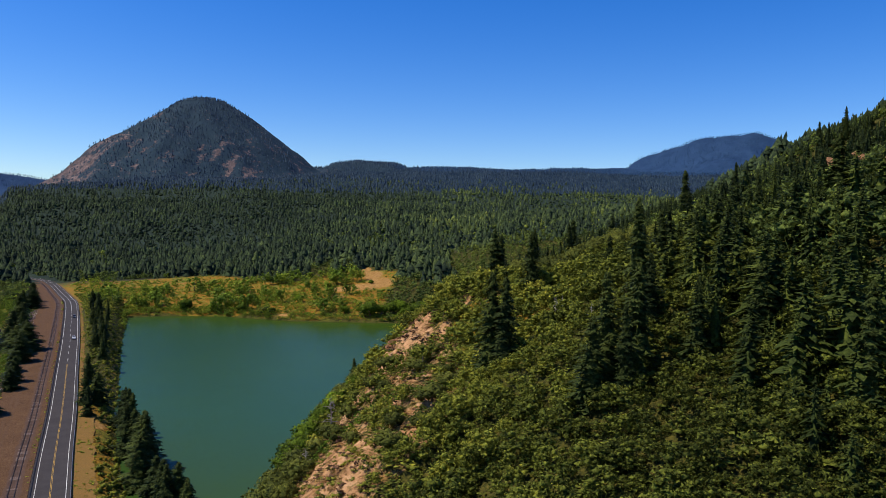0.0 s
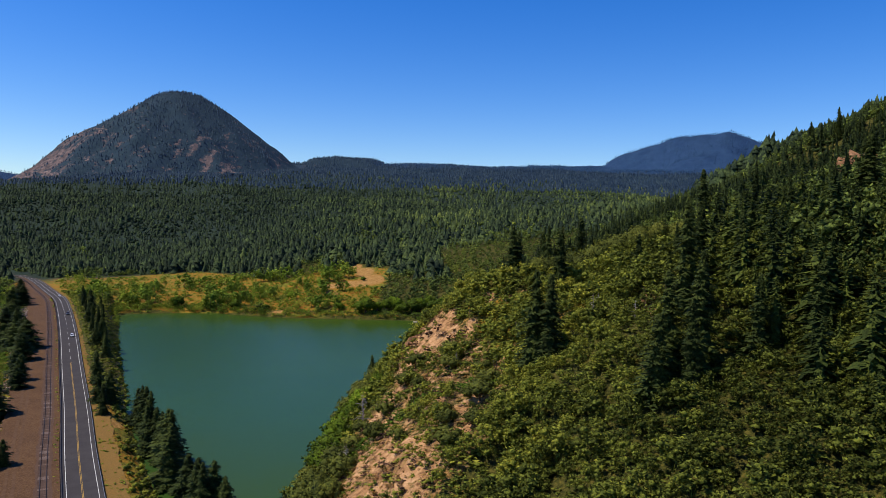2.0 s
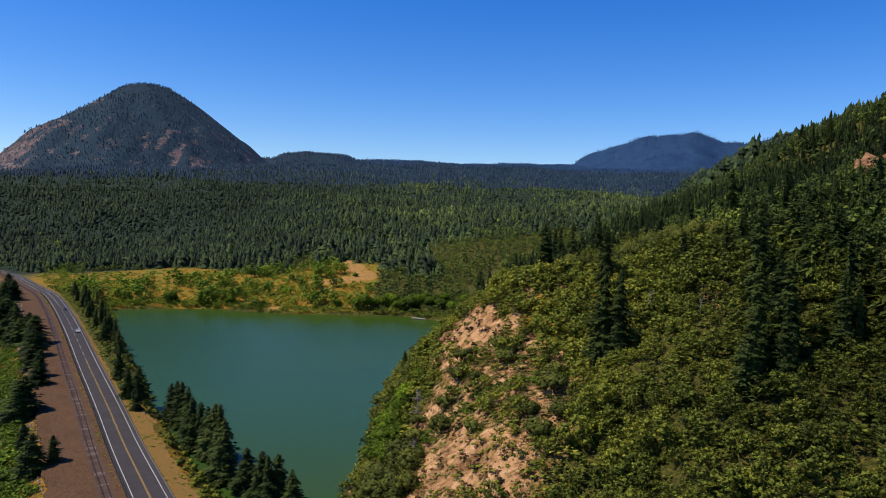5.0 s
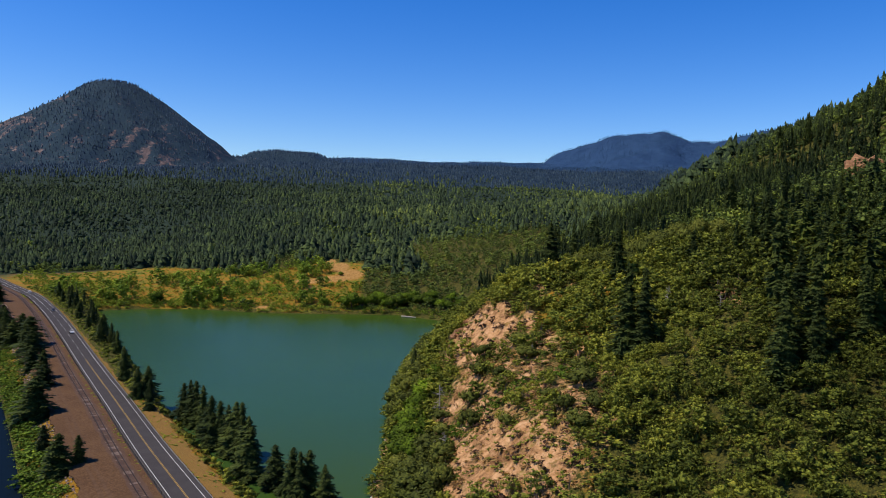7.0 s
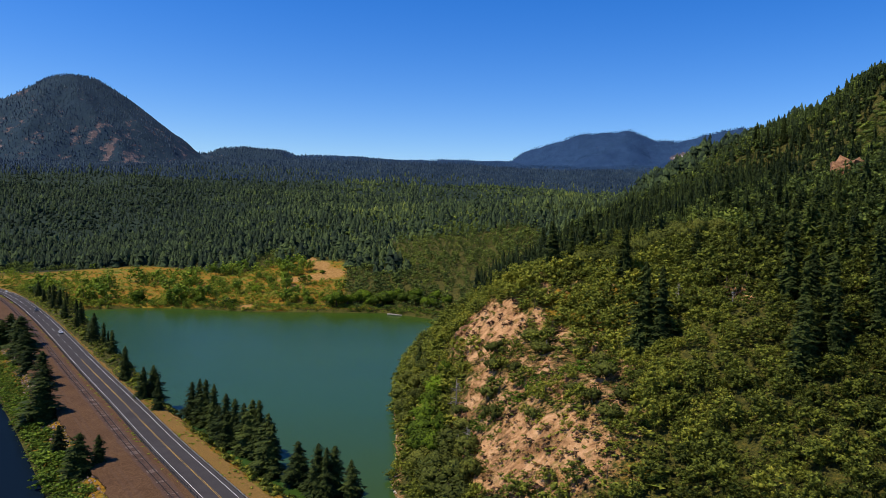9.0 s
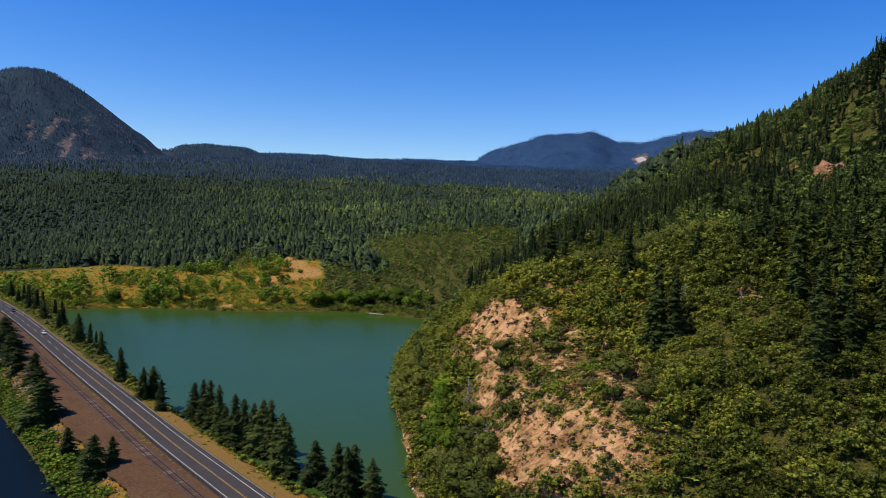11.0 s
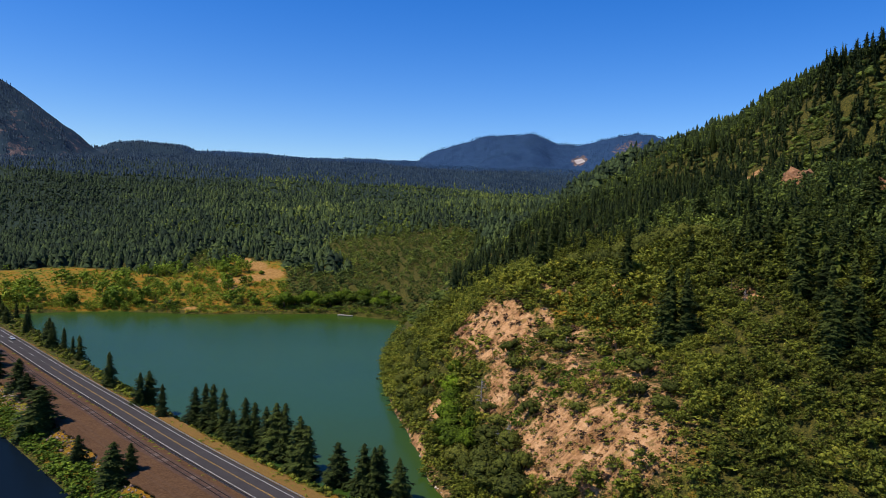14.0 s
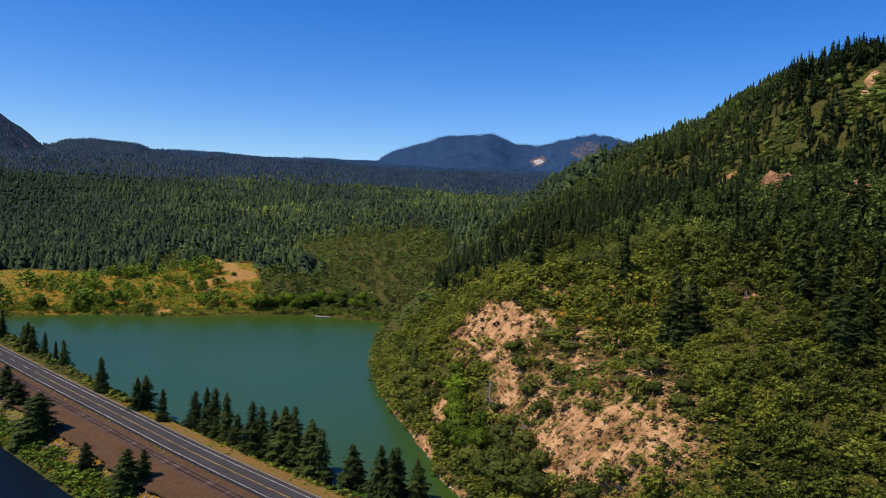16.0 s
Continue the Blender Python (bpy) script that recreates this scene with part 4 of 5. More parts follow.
forest("range_forest", X, Y, seen & blue, 7, 13, FAR_SHAPES, CONIFER_HAZE, "conifer forest on the far range, its colour blued for haze", "forest", 1.9, 152, 0.5, lambda x, y, t: 0.3 + 0.4 * t)
X, Y = jitter_grid(-1500, 1900, 1050, 2500, 9.0, 54)
edge = Y < 1500 + 900 * rng(153).random(len(X)) ** 1.5
soft = wobble(X, Y, 120, 2.6) + 0.5 * rng(43).normal(size=len(X)) > 0.40
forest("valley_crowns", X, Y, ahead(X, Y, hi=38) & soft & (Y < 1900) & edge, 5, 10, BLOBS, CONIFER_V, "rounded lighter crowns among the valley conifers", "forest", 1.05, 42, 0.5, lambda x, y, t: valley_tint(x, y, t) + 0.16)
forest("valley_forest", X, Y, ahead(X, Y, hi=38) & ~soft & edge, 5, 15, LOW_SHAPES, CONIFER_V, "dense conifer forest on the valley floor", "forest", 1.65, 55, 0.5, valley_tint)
X, Y = jitter_grid(-1000, 1100, 800, 1050, 7.5, 46)
mixed = wobble(X, Y, 55, 6.1) + 0.7 * np.exp(-((X - 60) / 170) ** 2) - 0.45 + 0.5 * rng(48).normal(size=len(X)) > 0.25
forest("inner_valley_crowns", X, Y, ahead(X, Y, hi=40) & road_clear(X, Y) & mixed, 6, 11, BLOBS, BROAD, "round green broadleaf crowns in the valley forest", "forest", 0.85, 49)
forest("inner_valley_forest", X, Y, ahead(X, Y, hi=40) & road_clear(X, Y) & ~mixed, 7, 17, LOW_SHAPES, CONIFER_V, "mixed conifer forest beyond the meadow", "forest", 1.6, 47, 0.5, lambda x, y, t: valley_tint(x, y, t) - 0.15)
X, Y = jitter_grid(-900, 500, 600, 800, 7.0, 56)
broad_band = (wobble(X, Y, 70, 4.4) < -0.42) | (plantation(X, Y) > 0.45)
forest("valley_conifers", X, Y, ahead(X, Y) & meadow_free(X, Y) & road_clear(X, Y) & (Y > 640 - 0.12 * X) & ~broad_band, 9, 21, VALLEY_SHAPES, CONIFER_V, "tall conifers behind the meadow", "forest", 1.6, 57, 0.5, lambda x, y, t: t - 0.24 - 0.46 * smooth(-150, -400, x) + 0.1 * plantation(x, y))
X, Y = jitter_grid(-600, 420, 475, 900, 7.4, 58)
forest("valley_broadleaf", X, Y, ahead(X, Y, hi=41) & meadow_free(X, Y) & road_clear(X, Y) & ((wobble(X, Y, 70, 4.4) < -0.35) | (Y < 650 - 0.12 * X) | (plantation(X, Y) > 0.4)) & ((Y > 545) | (X > -70)), 4, 9.5, CROWNS, BROAD, "green broadleaf trees behind the shore", "forest", 1.0, 59, 0.5, lambda x, y, t: t + 0.02 + 0.14 * plantation(x, y))
# meadow bushes
X, Y = jitter_grid(-480, -60, 535, 800, 5.8, 60)
forest("meadow_bushes", X, Y, (meadow_at(X, Y) > 0.3) & (sand_at(X, Y) < 0.3) & road_clear(X, Y) & (wobble(X, Y, 34, 1.1) + 0.5 * wobble(X, Y, 12, 1.9) > -0.15 + 0.5 * smooth(620, 690, Y) + 0.15 * smooth(-235, -290, X) - 0.5 * np.exp(-((X + 175) / 55) ** 2)), 1.6, 7.0, BUSH_SHAPES, BUSH, "bright green willow bushes in the meadow", "bushes", 1.05, 61, 0.5, lambda x, y, t: t + 0.2)
X, Y = jitter_grid(-470, -80, 540, 725, 3.4, 87)
forest("meadow_tufts", X, Y, (meadow_at(X, Y) > 0.4) & (sand_at(X, Y) < 0.35) & road_clear(X, Y) & (rng(88).random(len(X)) < 0.6 + 0.4 * wobble(X, Y, 22, 5.8)), 0.5, 2.0, [clump_shape(q, 3, 4, 0.30, 0.8) for q in (53, 54)], BUSH, "low weeds and tufts in the dry meadow", "tufts", 2.0, 90, 0.2, lambda x, y, t: t + 0.1)
X, Y = jitter_grid(-320, -105, 553, 705, 7.0, 64)
young = (sand_at(X, Y) < 0.3) & (Y < 700 + 0.35 * (X + 105)) & road_clear(X, Y) & (wobble(X, Y, 26, 3.9) + 0.5 * np.exp(-((X + 150) / 45) ** 2 - ((Y - 660) / 50) ** 2) + 0.3 * smooth(585, 560, Y) > 0.36)
MEADOW_STAND = (X[young], Y[young])
X, Y = jitter_grid(-300, 40, 470, 575, 3.0, 62)
hz = height(X, Y)
forest("shore_bushes", X, Y, (hz > 0.1) & (hz < 4.0) & road_clear(X, Y) & (sand_at(X, Y) < 0.3), 1.6, 4.2, BUSH_SHAPES, BUSH, "low green bushes along the lake shore", "bushes", 1.3, 63, 0.3, lambda x, y, t: t + 0.08)

# the hill
X, Y = jitter_grid(-60, 470, 250, 900, 7.0, 64)
hd = X - hill_foot(Y)
keep = ahead(X, Y) & (hd > 40) & (bare_at(X, Y) < 0.4) & (X - shore_east(Y) > 8) & ~open_at(X, Y)
forest("hill_forest", X, Y, keep & (Y < 360) & ((Y > 300) | (X > 40)), 8, 15, MID_SHAPES, CONIFER_F, "conifer forest on the hillside", "forest", 1.3, 65, 0.5, lambda x, y, t: t - 0.42)
forest("ridge_forest", X, Y, keep & (Y >= 360) & (Y < 500) & (X < 400), 8, 16, RIDGE_SHAPES, CONIFER_F, "conifer forest along the hill's ridge", "forest", 1.35, 45, 0.5, lambda x, y, t: t - 0.34)
forest("north_ridge_forest", X, Y, keep & (Y >= 500), 8, 14, VALLEY_SHAPES, CONIFER_F, "conifer forest on the north end of the hill", "forest", 1.1, 44, 0.5, lambda x, y, t: t - 0.36)
X, Y = jitter_grid(46, 330, 70, 250, 5.2, 66)
stand = ahead(X, Y, hi=60) & (bare_at(X, Y) < 0.4) & ~open_at(X, Y) & (wobble(X, Y, 45, 5.5) + 0.35 * smooth(90, 170, X) + 0.6 * np.exp(-((X - 95) / 28) ** 2 - ((Y - 160) / 40) ** 2) > 0.02)
near_by = np.hypot(X + 55, Y) < 245
NEAR_STAND = (X[stand & near_by], Y[stand & near_by])
forest("upper_hill_conifers", X, Y, stand & ~near_by, 8, 18, MID_SHAPES, CONIFER_F, "dark conifers on the upper hillside", "forest", 1.25, 67, 0.5, lambda x, y, t: t - 0.34)
X, Y = jitter_grid(-70, 130, 60, 330, 2.9, 68)
hd = X - hill_foot(Y)
bare = bare_at(X, Y) + 0.30 * wobble(X, Y, 6, 2.5)
keep = ahead(X, Y, -30, 62) & (hd > 0.3) & (bare < 0.50 + 0.45 * (rng(7).random(len(X)) < np.where(Y > 205, 0.04, 0.36))) & (X < 62) & ((bare < 0.12) | (rng(3).random(len(X)) < 0.66))
slope = np.hypot((X + 20) / 22, (Y - 166) / 48) + 0.25 * wobble(X, Y, 9, 3.3) < 1
keep &= ~(slope & (rng(177).random(len(X)) < 0.56)) & ~(np.abs((Y - 172) + 0.28 * (X + 34)) < 4.5) | ((X > 0) & keep)
close = np.hypot(X + 40, Y) < 165


def scrub_tint(x, y, t):
    # Darkening east and near: partly denser scrub, partly lens vignetting put into the colour.
    return t + 0.16 * np.exp(-(x / 30) ** 2 - ((y - 200) / 50) ** 2) + 0.05 - 0.10 * smooth(-5, 20, x) - 0.46 * smooth(16, 50, x) + 0.04 - 0.25 * smooth(42, 62, x) - 0.24 * smooth(150, 105, y)


forest("hill_shrubs", X, Y, keep & close, 2.2, 7.0, SHRUB_SHAPES, SHRUB, "dense low oak and maple scrub on the hillside", "shrubs", 1.0, 69, 0.3, scrub_tint)
forest("upper_scrub", X, Y, keep & ~close, 2.0, 6.6, MID_SHRUBS, SHRUB, "dense low oak and maple scrub higher on the hillside", "shrubs", 1.05, 68, 0.3, scrub_tint)
X, Y = jitter_grid(62, 150, 70, 300, 4.5, 93)
forest("high_scrub", X, Y, ahead(X, Y, -30, 62) & (bare_at(X, Y) < 0.5), 3.5, 9.0, MID_SHRUBS, BROAD, "green broadleaf trees high on the hillside", "shrubs", 0.95, 94, 0.3, lambda x, y, t: t - 0.02 - 0.22 * smooth(72, 100, x) - 0.30 * smooth(190, 130, y))
X, Y = jitter_grid(-60, 72, 60, 300, 3.1, 81)
hd = X - hill_foot(Y)
slope = np.hypot((X + 20) / 22, (Y - 166) / 48) < 1
forest("undergrowth", X, Y, (~slope | (rng(178).random(len(X)) < 0.35)) & ahead(X, Y, -30, 62) & (hd > 2) & (bare_at(X, Y) + 0.3 * wobble(X, Y, 6, 2.5) < 0.5), 0.8, 2.4, LOW_BUSHES, SHRUB, "low green undergrowth between the shrubs", "undergrowth", 2.5, 82, 0.2,
       lambda x, y, t: t - 0.06 - 0.25 * smooth(10, 55, x))
X, Y = jitter_grid(-64, 30, 160, 480, 2.4, 78)
hd = np.minimum(X - hill_foot(Y), X - shore_east(Y))
forest("shore_shrubs", X, Y, (hd > -2.5) & (hd < 9.5) & (rng(79).random(len(X)) < 0.75) & (bare_at(X, Y) < 0.6), 2.6, 5.0, BUSH_SHAPES, SHRUB, "scrub hanging over the water at the foot of the hill", "shrubs", 1.4, 80, 0.6)
X, Y = jitter_grid(-60, 400, 130, 560, 5.0, 70)
hd = X - hill_foot(Y)
forest("upper_shrubs", X, Y, ahead(X, Y) & ((X > 130) | (Y > 330)) & (hd > 6) & (bare_at(X, Y) < 0.45) & (X - shore_east(Y) > 2) & ((rng(4).random(len(X)) > 0.6) | open_at(X, Y)), 2.5, 6.5, BLOBS, BROAD, "lime green scrub between the hill's conifers", "shrubs", 1.35, 71, 0.4, lambda x, y, t: t - 0.02 + 0.32 * open_at(x, y))
X, Y = jitter_grid(80, 250, 150, 370, 2.6, 95)
forest("slope_brush", X, Y, open_at(X, Y) & (bare_at(X, Y) < 0.5), 1.0, 3.2, CROWNS, BROAD, "low lime green brush on the open upper slope", "brush", 1.7, 96, 0.2, lambda x, y, t: t + 0.22)
# small tufts on the bare earth
X, Y = jitter_grid(-60, 45, 100, 300, 1.7, 72)
b = bare_at(X, Y)
TUFT = [leafy_shape(s, 3, 9, 0.20, 0.24, 0.36) for s in (51, 52, 55)]
forest("earth_tufts", X, Y, (b > 0.38) & (rng(6).random(len(X)) < np.where(Y > 205, 0.24, 0.6) + 0.4 * wobble(X, Y, 8, 4.1)), 0.5, 1.9, TUFT, SHRUB, "small dry tufts dotted over the bare earth", "tufts", 1.5, 73, 0.5)

forest("dry_brush", X, Y, (b > 0.42) & (rng(16).random(len(X)) < np.where(Y > 205, 0.16, 0.24) + 0.3 * wobble(X, Y, 5, 2.7)), 0.5, 2.1, TUFT, BRUSH, "brown dry brush on the bare earth", "brush", 1.6, 17, 0.3)

X, Y = jitter_grid(-60, 30, 100, 300, 1.4, 171)
b = bare_at(X, Y)
forest("straw_tufts", X, Y, ((b > 0.30) | (np.hypot((X + 20) / 22, (Y - 166) / 48) < 1)) & (rng(172).random(len(X)) < np.where(Y > 205, 0.22, 0.55) + 0.35 * wobble(X, Y, 6, 3.7)), 0.35, 1.1, TUFT, STRAW, "dry straw-coloured grass tufts on the earth", "tufts", 1.9, 173, 0.25)
X, Y = jitter_grid(-42, 0, 145, 185, 1.5, 174)
band = np.abs((Y - 172) + 0.28 * (X + 34) - 1.5 * wobble(X, Y, 9, 2.1)) < 4.2 + 1.2 * wobble(X, Y, 5, 1.4)
forest("fern_thicket", X, Y, band & (rng(175).random(len(X)) < 0.85), 0.9, 2.4, BUSH_SHAPES, BROAD_F, "bright green thicket in the hollow between the earth slopes", "bushes", 1.4, 176, 0.2)

# bare stems standing out of the scrub
STEM = []
for q in range(3):
    g = rng(170 + q)
    v, f = [], []
    for j, (bx, by) in enumerate(((0, 0), (0.10, 0.04), (-0.06, 0.09))[:q + 1]):
        lx, ly = g.uniform(-0.14, 0.14, 2)
        n = len(v)
        for z, r in ((0, 0.022), (1.0, 0.010)):
            v += [(bx + lx * z + r, by + ly * z, z), (bx + lx * z - r / 2, by + ly * z + r, z), (bx + lx * z - r / 2, by + ly * z - r, z)]
        f += [(n, n + 1, n + 4), (n, n + 4, n + 3), (n + 1, n + 2, n + 5), (n + 1, n + 5, n + 4), (n + 2, n, n + 3), (n + 2, n + 3, n + 5)]
    STEM.append((np.array(v), np.array(f)))
X, Y = jitter_grid(-50, 60, 100, 300, 4.0, 83)
b = bare_at(X, Y)
near_edge = (b > 0.12) & (b < 0.62) & (rng(84).random(len(X)) < 0.20)
bench = (np.hypot((X - 20) / 30, (Y - 190) / 45) < 1) & (rng(85).random(len(X)) < 0.10)
forest("bare_stems", X, Y, near_edge | bench, 2.2, 4.6, STEM, BARK, "thin bare stems standing in the scrub", "stems", 1.0, 86, 0.2)

# banks of the causeway
X, Y = jitter_grid(-420, -60, 120, 620, 2.2, 74)
o, i = road_offset(X, Y)
ry = ROAD[i, 1]
river_edge = np.interp(ry, [0, 190, 423, 523, 700], [32, 32, 35, 48, 60])
forest("river_bank_bushes", X, Y, (o < -25 - 2 * wobble(X, Y, 14, 2.8)) & (o > -river_edge + 0.3) & ((ry < 360) | (rng(9).random(len(X)) < 0.5)), 1.3, 3.2, BUSH_SHAPES, BUSH, "green bushes on the river bank", "bushes", 1.7, 75, 0.3, lambda x, y, t: 0.08 + 0.5 * (t - 0.42))
lake_edge = np.interp(ry, [0, 170, 250, 280, 392, 449, 532, 600], [40, 17.5, 17, 20, 26, 32, 40, 60])
forest("lake_bank_bushes", X, Y, (o > np.where(ry > 262, 8.8, 11)) & (o < lake_edge) & (sand_at(X, Y) < 0.5) & (rng(8).random(len(X)) < 0.78), 1.0, 3.0, BLOBS, SHRUB, "low scrub on the lake side of the causeway", "bushes", 1.3, 77, 0.2)
X, Y = jitter_grid(-345, -70, 130, 545, 1.3, 76)
o, i = road_offset(X, Y)
forest("roadside_weeds", X, Y, (((o > 5.3) & (o < 10.5)) | ((o > -6.3) & (o < -5.0))) & (rng(89).random(len(X)) < 0.25 + 0.5 * wobble(X, Y, 7, 6.6) + 0.3 * smooth(6.4, 5.6, np.abs(o))), 0.4, 1.0, TUFT, BUSH, "dry yellow-green weeds along the road's edge", "weeds", 1.5, 88, 0.1, lambda x, y, t: t + 0.3)


# ---- single trees ----
def mesh_part(name, vf, mat, parent, smooth_shade=False):
    me = fast_mesh(name, vf[0], vf[1], [mat], smooth_shade or len(vf) > 2)
    if len(vf) > 2:
        soft_normals(me, vf[2])
    ob = new(name, me)
    ob.parent = parent
    return ob


def tube(points, radii, sides=6):
    """A tapering tube along the points."""
    V, F = [], []
    for k, (p, r) in enumerate(zip(points, radii)):
        p = Vector(p)
        d = (Vector(points[min(k + 1, len(points) - 1)]) - Vector(points[max(k - 1, 0)])).normalized()
        a = d.orthogonal().normalized()
        b = d.cross(a)
        for j in range(sides):
            th = 2 * math.pi * j / sides
            V.append(tuple(p + (a * math.cos(th) + b * math.sin(th)) * r))
    for k in range(len(points) - 1):
        for j in range(sides):
            q, w = k * sides + j, k * sides + (j + 1) % sides
            F += [(q, w, w + sides), (q, w + sides, q + sides)]
    return np.array(V), np.array(F)


def join(*shapes):
    V, F, n = [], [], 0
    for v, f in shapes:
        V.append(v)
        F.append(f + n)
        n += len(v)
    return np.concatenate(V), np.concatenate(F)


def conifer_tree(seed, width, whorls, arms, power=0.66):
    """A conifer one high: trunk and crown."""
    tree = empty("conifer")
    mesh_part("trunk", tube([(0, 0, -0.04), (0.003, 0, 0.3), (0, 0.003, 0.7), (0, 0, 0.97)], [0.020, 0.015, 0.008, 0.002]), BARK, tree)
    v, f, n = far_conifer_shape(seed + 7, 10, 11, width * 0.5, power)
    v2, f2, n2 = conifer_shape(seed, width, whorls, arms, 0.55, 0.01, (0.065, 0.135), power, 0.04, True)
    mesh_part("crown", (np.concatenate([v, v2]), np.concatenate([f, f2 + len(v)]), np.concatenate([n, n2])), CONIFER, tree)
    return tree


def broad_tree(seed, mat, lobes=15, leaves=40):
    """A broadleaf tree one high: trunk with limbs, and a crown of leaf sprays."""
    g = rng(seed)
    tree = empty("broadleaf_tree")
    limbs = [tube([(0, 0, -0.05), (0.01, 0.01, 0.2), (0.0, 0.02, 0.45), (0.02, 0, 0.7)], [0.035, 0.028, 0.018, 0.006])]
    for j in range(5):
        th = 2 * math.pi * j / 5 + g.uniform(-0.4, 0.4)
        z = 0.2 + 0.06 * j
        limbs.append(tube([(0, 0, z), (0.12 * math.cos(th), 0.12 * math.sin(th), z + 0.14), (0.25 * math.cos(th), 0.25 * math.sin(th), z + 0.26)], [0.016, 0.010, 0.003], 5))
    mesh_part("trunk", join(*limbs), BARK, tree)
    v, f, n = clump_shape(seed + 5, lobes, leaves, 0.075, 0.86, 0.38)
    v = v * np.array([1, 1, 0.85]) + np.array([0, 0, 0.14])
    mesh_part("crown", (v, f, n), mat, tree)
    return tree


def dead_tree(seed):
    g = rng(seed)
    tree = empty("dead_tree")
    mesh_part("trunk", tube([(0, 0, -0.04), (0.01, 0, 0.4), (-0.01, 0.01, 0.75), (0, 0, 1)], [0.022, 0.016, 0.009, 0.003]), DEADWOOD, tree)
    for j in range(17):
        th, z = g.uniform(0, 6.28), g.uniform(0.15, 0.92)
        L = g.uniform(0.22, 0.42) * (1.15 - z)
        mesh_part("branch", tube([(0, 0, z), (L * 0.6 * math.cos(th), L * 0.6 * math.sin(th), z + 0.02), (L * math.cos(th), L * math.sin(th), z + 0.08 * g.uniform(-1, 1))], [0.013, 0.009, 0.003], 4), DEADWOOD, tree)
    return tree


def plant(protos, places, label, category, group, seed, wide=1.0, sink=0.0):
    """Sets trees of the given kinds at (x, y, height)."""
    g = rng(seed)
    used = set()
    for n, (x, y, h) in enumerate(places):
        p = int(g.integers(0, len(protos))) if n >= len(protos) else n
        w = wide * g.uniform(0.76, 1.28)
        m = Matrix.Translation((x, y, max(ground_z(x, y), 0.3) - sink)) @ Matrix.Rotation(g.uniform(0, 6.28), 4, "Z") @ Matrix.Diagonal((h * w, h * w, h, 1))
        if p not in used:
            protos[p].matrix_basis = m
            ob = protos[p]
            used.add(p)
            first = m
        else:
            src = protos[p]
            keep = src.matrix_basis.copy()
            src.matrix_basis = Matrix.Identity(4)
            ob = copy_thing(src, m)
            src.matrix_basis = keep
        tagged(ob, label, category, group)


def places_for(spots, lo, hi, seed):
    """A height for every tree of a stand."""
    h = lo + (hi - lo) * rng(seed).random(len(spots[0])) ** 1.4
    return [(float(x), float(y), float(q)) for x, y, q in zip(*spots, h)]


def stand_conifer(shape):
    """A middle-sized conifer one high: trunk and ragged crown."""
    tree = empty("conifer")
    mesh_part("trunk", tube([(0, 0, -0.04), (0.004, 0, 0.45), (0, 0, 0.95)], [0.020, 0.013, 0.002], 5), BARK, tree)
    mesh_part("crown", shape, CONIFER_S, tree)
    return tree


def young_tree(shape):
    """A slender young broadleaf tree one high."""
    tree = empty("young_tree")
    mesh_part("trunk", tube([(0, 0, -0.04), (0.01, 0, 0.3), (0, 0.01, 0.6)], [0.022, 0.015, 0.005], 5), BARK, tree)
    mesh_part("crown", shape, BUSH_S, tree)
    return tree


plant([stand_conifer(q) for q in RICH_SHAPES], places_for(NEAR_STAND, 7, 16, 67), "dark green conifer among the hillside scrub", "conifer", "conifers among the scrub", 188, 1.25, 0.5)
plant([young_tree(q) for q in ROUND_SHAPES], places_for(MEADOW_STAND, 4.5, 14, 65), "lime green young tree in the dry meadow", "tree", "young trees in the meadow", 189, 0.9, 0.5)
LAKE_TREES = [(-158.9, 282.8, 13.4), (-143.6, 254.7, 11.5), (-141.2, 258.5, 11.8), (-134.5, 240.3, 10.8), (-124.4, 245.0, 13.1), (-120.6, 239.9, 15.4), (-117.9, 237.0, 15.7), (-114.4, 232.5, 15.3),
              (-111.1, 224.4, 10.1), (-107.2, 214.6, 16.3), (-104.4, 213.7, 14.9), (-100.9, 209.7, 14.7), (-97.9, 207.2, 16.3), (-95.5, 203.2, 17.1), (-91.5, 193.7, 15.7), (-89.7, 187.4, 14.5),
              (-82.1, 181.5, 11.4), (-76.2, 172.5, 13.5), (-73.9, 169.4, 13.5), (-71.8, 171.8, 13.1), (-67.6, 167.1, 11.0)]
g = rng(90)
for j in range(20):
    yy = 325 + 10.5 * j + g.uniform(-4, 4)
    q = int(np.abs(ROAD[:, 1] - yy).argmin())
    off = g.uniform(11.5, 15 + 0.05 * (yy - 300))
    LAKE_TREES.append((ROAD[q, 0] + ROAD_N[q, 0] * off, ROAD[q, 1] + ROAD_N[q, 1] * off, g.uniform(8, 13)))
plant([conifer_tree(s, w, 48, 11) for s, w in ((101, 0.16), (102, 0.135), (103, 0.18), (104, 0.15), (105, 0.20), (106, 0.14))], LAKE_TREES, "dark green conifer on the lake bank beside the road", "conifer", "conifers along the lake", 91, 1.75)
RIVER_TREES = [(-183.7, 269.5, 9.2), (-169.7, 235.0, 14.7), (-152.0, 202.2, 8.6), (-139.6, 184.6, 11.0), (-136, 188, 8.0), (-190, 283, 11), (-203, 300, 10), (-212, 318, 13), (-222, 333, 12), (-226, 345, 14), (-238, 362, 13)]
for j in range(15):
    yy = 372 + 13 * j + g.uniform(-5, 5)
    q = int(np.abs(ROAD[:, 1] - yy).argmin())
    off = -g.uniform(24, 33)
    RIVER_TREES.append((ROAD[q, 0] + ROAD_N[q, 0] * off, ROAD[q, 1] + ROAD_N[q, 1] * off, g.uniform(10, 16)))
